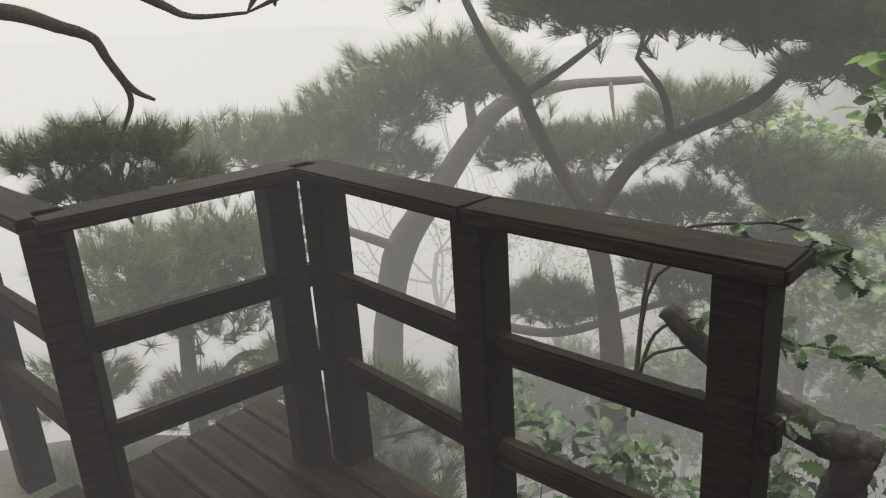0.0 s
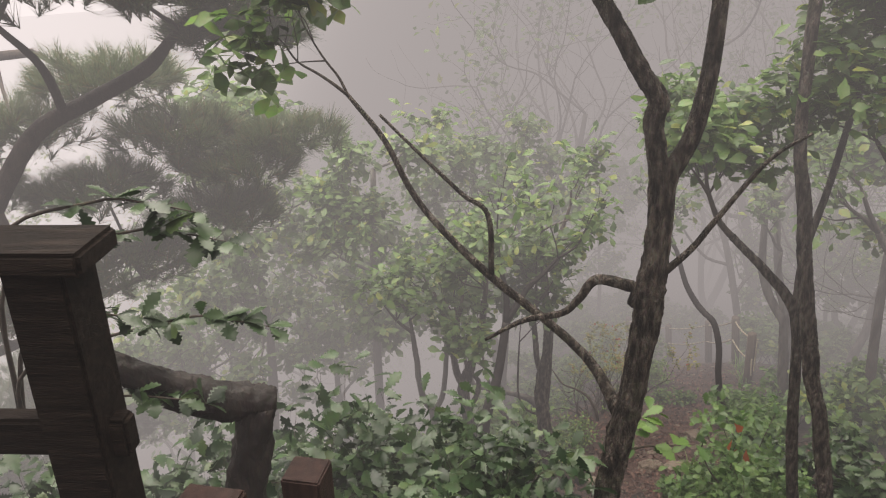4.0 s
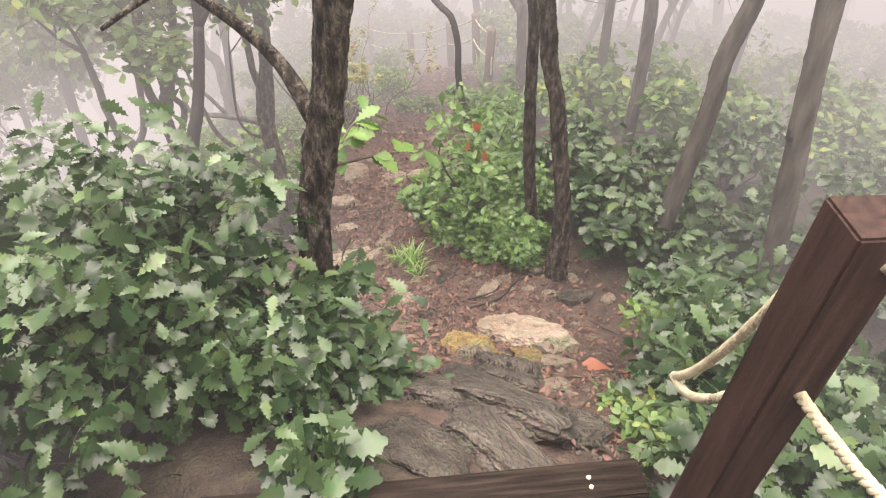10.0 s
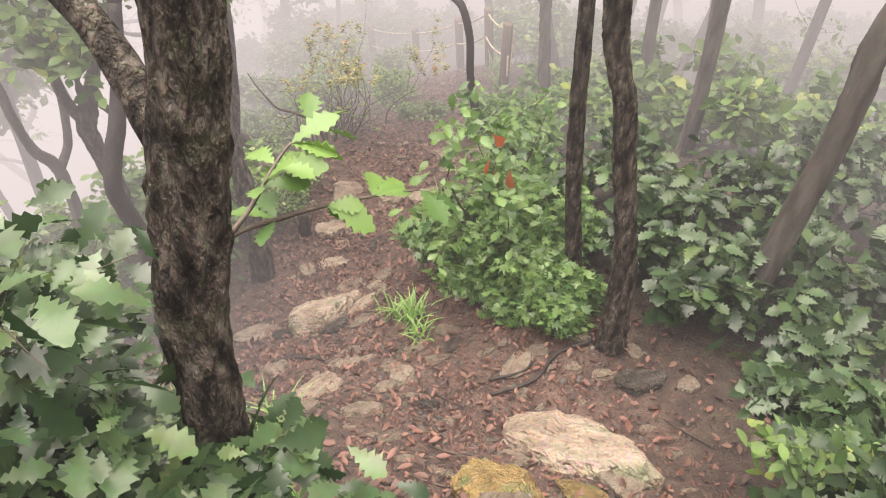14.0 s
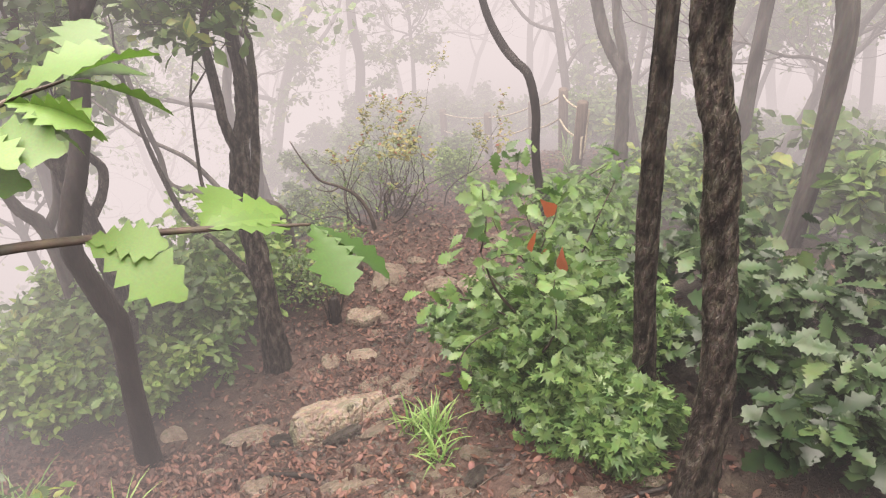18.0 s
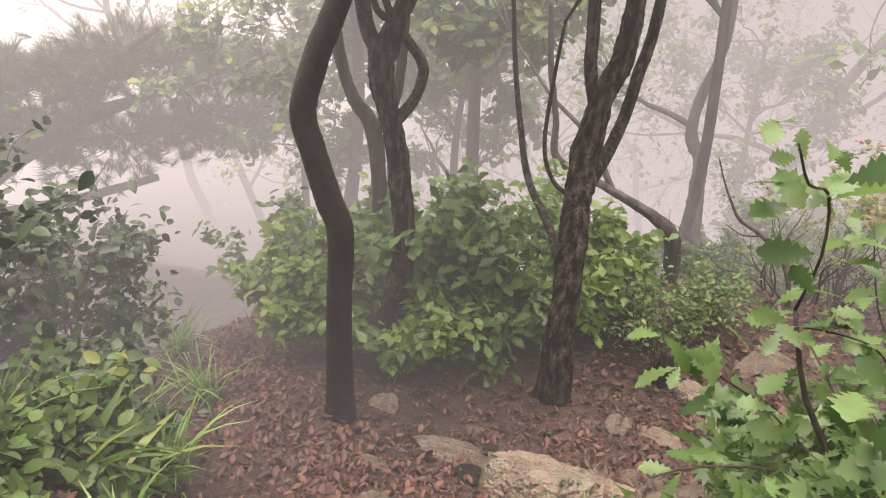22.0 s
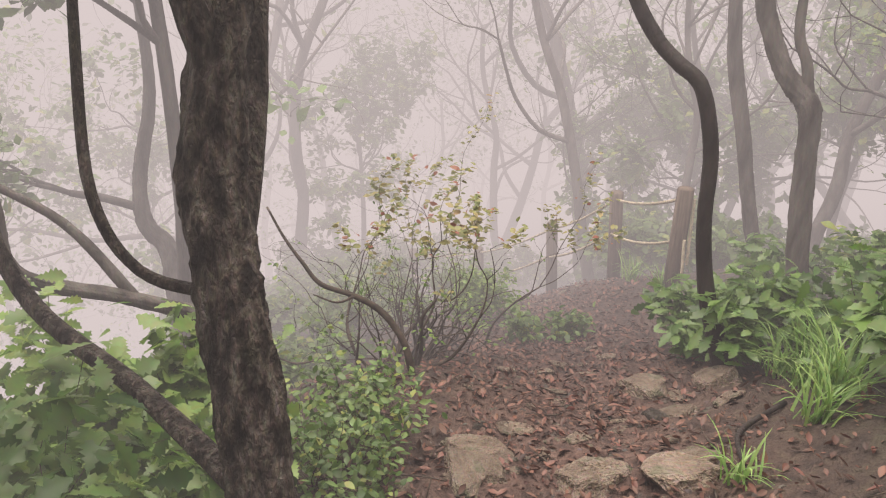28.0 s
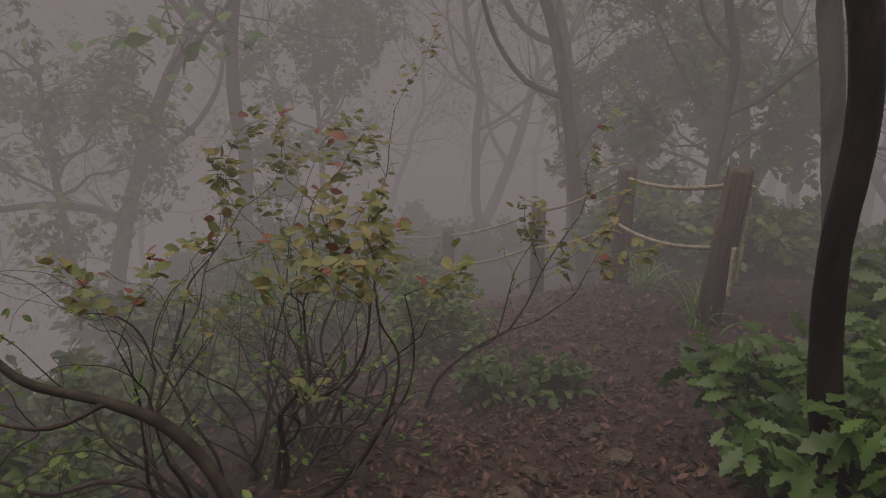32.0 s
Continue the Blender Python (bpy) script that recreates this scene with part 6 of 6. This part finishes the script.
while placed < 230:
    k = rt.integers(0, len(TRAIL) - 2)
    c = TRAIL[k] + (TRAIL[k + 1] - TRAIL[k]) * rt.uniform(0, 1) + rt.normal(0, 0.33, 2)
    s = float(np.exp(rt.normal(-3.55, 0.5)))
    if c[0] < 2.6 or s > 0.1:
        continue
    stone(STONES[placed % 6], float(c[0]), float(c[1]), s * 1.5, s, s * 0.9, float(rt.uniform(0, 360)), "pebble", "small broken stone on the trail", (float(rt.uniform(-15, 15)), float(rt.uniform(-20, 5))), 0.2, "pebbles")
    placed += 1

# ---- leaf litter, twigs and gravel on the trail ----
rl = np.random.default_rng(12)


def strewn(name, label, n, template, size, mat, width, seed, lift=0.012, kind="stuff", category="litter", first=0, line=TRAIL):
    r = np.random.default_rng(seed)
    seg = r.integers(first, len(line) - (2 if line is TRAIL else 1), n)
    s = r.uniform(0, 1, (n, 1))
    c = line[seg] + (line[seg + 1] - line[seg]) * s + r.normal(0, width, (n, 2))
    c = c[(c[:, 0] > 2.45)]
    pos = np.column_stack([c, ground_z(c[:, 0], c[:, 1]) + lift])
    k = len(pos)
    d = r.standard_normal((k, 3)) * (1, 1, 0.25) + np.array([0, 0, -0.0])
    nrm = np.array([0.3, 0.25, 1.0]) + 0.35 * r.standard_normal((k, 3))
    m = frames_of(pos, d, nrm, size * r.uniform(0.5, 1.3, k))
    return tagged(new(name, mesh_of(name, [scatter(template, pos, m)], mat)), label, category, kind=kind)


CURL = leaf_template([(0, 0.02), (0.3, 0.22), (0.6, 0.26), (0.85, 0.14), (1.0, 0.01)], 0.5, -0.25)
strewn("leaf_litter", "brown fallen leaves strewn over trail and banks", 5200, CURL, 0.038, LITTER, 0.8, 21)
strewn("leaf_litter", "small dark leaf crumbs trodden into the trail", 16000, CURL, 0.02, LITTER, 0.45, 22, 0.006)
strewn("leaf_litter", "red-brown fallen leaves covering the trail by the fence", 5000, CURL, 0.034, LITTER, 0.55, 24, 0.012, first=5)
strewn("leaf_litter", "brown fallen leaves covering a narrow side path", 3500, CURL, 0.032, LITTER, 0.22, 26, 0.012, line=SIDE_PATH)
stone_v, stone_f = np.array([(-1, -0.6, 0), (1, -0.7, 0), (0.8, 0.7, 0), (-0.9, 0.6, 0), (-0.5, -0.3, 0.5), (0.5, -0.3, 0.55), (0.4, 0.35, 0.5), (-0.45, 0.3, 0.45)]) * 0.5, np.array([(4, 5, 6, 7), (0, 1, 5, 4), (1, 2, 6, 5), (2, 3, 7, 6), (3, 0, 4, 7)])
strewn("gravel", "fine angular gravel on the trail", 6000, (stone_v, stone_f), 0.022, GREY_STONE, 0.35, 23, 0.0, category="gravel")
sticks = []
for i in range(170):
    k = rl.integers(0, len(TRAIL) - 2)
    c = TRAIL[k] + (TRAIL[k + 1] - TRAIL[k]) * rl.uniform(0, 1) + rl.normal(0, 0.5, 2)
    if c[0] < 2.6:
        continue
    a, l = rl.uniform(0, 6.28), rl.uniform(0.06, 0.28)
    row = []
    for s in (-0.5, -0.15, 0.2, 0.5):
        x, y = c[0] + l * s * math.cos(a) + rl.normal(0, 0.008), c[1] + l * s * math.sin(a) + rl.normal(0, 0.008)
        row.append((x, y, float(ground_z(x, y)) + 0.012, rl.uniform(0.0015, 0.004)))
    sticks += tube(row, 5, 3, 0.05, 0, i)
tagged(new("fallen_twigs", mesh_of("fallen_twigs", sticks, TWIG)), "thin brown fallen twigs on the soil", "twigs", kind="stuff")
for i, (pts, r) in enumerate(([[(3.75, 1.55), (3.9, 1.42), (4.08, 1.4), (4.2, 1.3)], 0.008], [[(3.85, 1.6), (3.95, 1.48), (4.05, 1.5)], 0.006], [[(6.0, 3.05), (6.25, 3.1), (6.5, 3.0)], 0.01], [[(3.8, 2.75), (3.83, 2.62), (3.85, 2.5)], 0.012])):
    rows = [(x, y, float(ground_z(x, y)) + 0.015, r) for x, y in pts]
    o = np.array([*rows[0][:3], 0])
    rt_ob = tagged(new("exposed_root", mesh_of("exposed_root", tube(np.array(rows) - o, 7, 6, 0.1, 0, i), BARK_DARK)), "exposed tree root crossing the soil", "root", "roots")
    rt_ob.location = rows[0][:3]
red = leaf_mesh("red", OAK_FAR, DEAD_LEAF)
for x, y, s, yaw in ((3.3, 0.62, 0.12, 20), (3.36, 0.58, 0.1, 140), (3.05, 1.0, 0.07, 70)):
    o = tagged(new("fallen_leaf", red), "withered red-brown fallen leaf", "leaf", "fallen leaves")
    o.matrix_basis = Matrix.Translation((x, y, float(ground_z(x, y)) + 0.03)) @ pose(0, 0, 0, 12, -15, yaw) @ Matrix.Scale(s, 4)

# ---- rope fence in the mist ----
FENCE = [(8.62, 3.9, 0.74, (-2, -1)), (9.62, 4.58, 0.78, (-5.4, -3.5)), (10.35, 5.38, 0.75, (-5.4, -3.5)), (10.95, 6.45, 0.75, (-5, -3)), (11.4, 7.6, 0.75, (-5, -3))]


def fence_post(x, y, h, lean):
    ob = thing("fence_post", on_ground(x, y), "weathered round timber post of a rope fence", "post", "rope fence posts")
    r = 0.055
    part("shaft", mesh_of("shaft", tube([(0, 0, -0.15, r * 1.02), (0, 0, h * 0.5, r), (0, 0, h - 0.01, r * 0.98), (0, 0, h, r * 0.8)], 16, 4, 0.02, 0, 1, False), ROUND_WOOD), ob)
    ob.rotation_euler = (radians(lean[0]), radians(lean[1]), 0)
    return ob


fence_tops = []
for x, y, h, lean in FENCE:
    fence_post(x, y, h, lean)
    gz = float(ground_z(x, y))
    fence_tops.append((x + h * math.sin(radians(lean[1])), y - h * math.sin(radians(lean[0])), gz + h))
for a, b in zip(fence_tops[:-1], fence_tops[1:]):
    for dz, sag in ((-0.07, 0.04), (-0.36, 0.05)):
        rope((a[0], a[1], a[2] + dz), (b[0], b[1], b[2] + dz), sag, 0.011)
a = fence_tops[0]
rope((a[0] + 0.03, a[1] - 0.06, a[2] - 0.07), (a[0] - 0.02, a[1] - 0.1, a[2] - 0.5), 0.0, 0.011)
rope((a[0] - 0.04, a[1] - 0.06, a[2] - 0.33), (a[0] - 0.06, a[1] - 0.09, a[2] - 0.55), 0.0, 0.011)
# loose rope loop on the first post by the steps
LOOP_END = (2.5, 0.34, -0.48)
rope((2.17, 0.19, 0.34), LOOP_END, 0.1)
rope((2.18, 0.19, -0.06), LOOP_END, 0.07)

bare_shrub(4.75, -0.35, 1.15, 3, 61, 2.0, (0, 0), 0.25, "thin dark leafless sapling behind the rope")

# leaves fallen on the boards
pale = leaf_mesh("pale", OVAL, LEAF_YOUNG)
for i, (x, y, s, tone) in enumerate(((1.97, 0.16, 0.05, "pale"), (1.80, 0.60, 0.035, "red"), (1.59, 1.15, 0.045, "pale"), (2.02, 0.36, 0.03, "pale"), (1.51, 1.07, 0.03, "red"))):
    o = tagged(new("fallen_leaf", pale if tone == "pale" else red), ("pale yellow-green" if tone == "pale" else "withered red-brown") + " fallen leaf lying on the timber boards", "leaf", "leaves on the boards")
    o.matrix_basis = Matrix.Translation((x, y, -0.606)) @ pose(0, 0, 0, 4, -5, 70 * i) @ Matrix.Scale(s, 4)
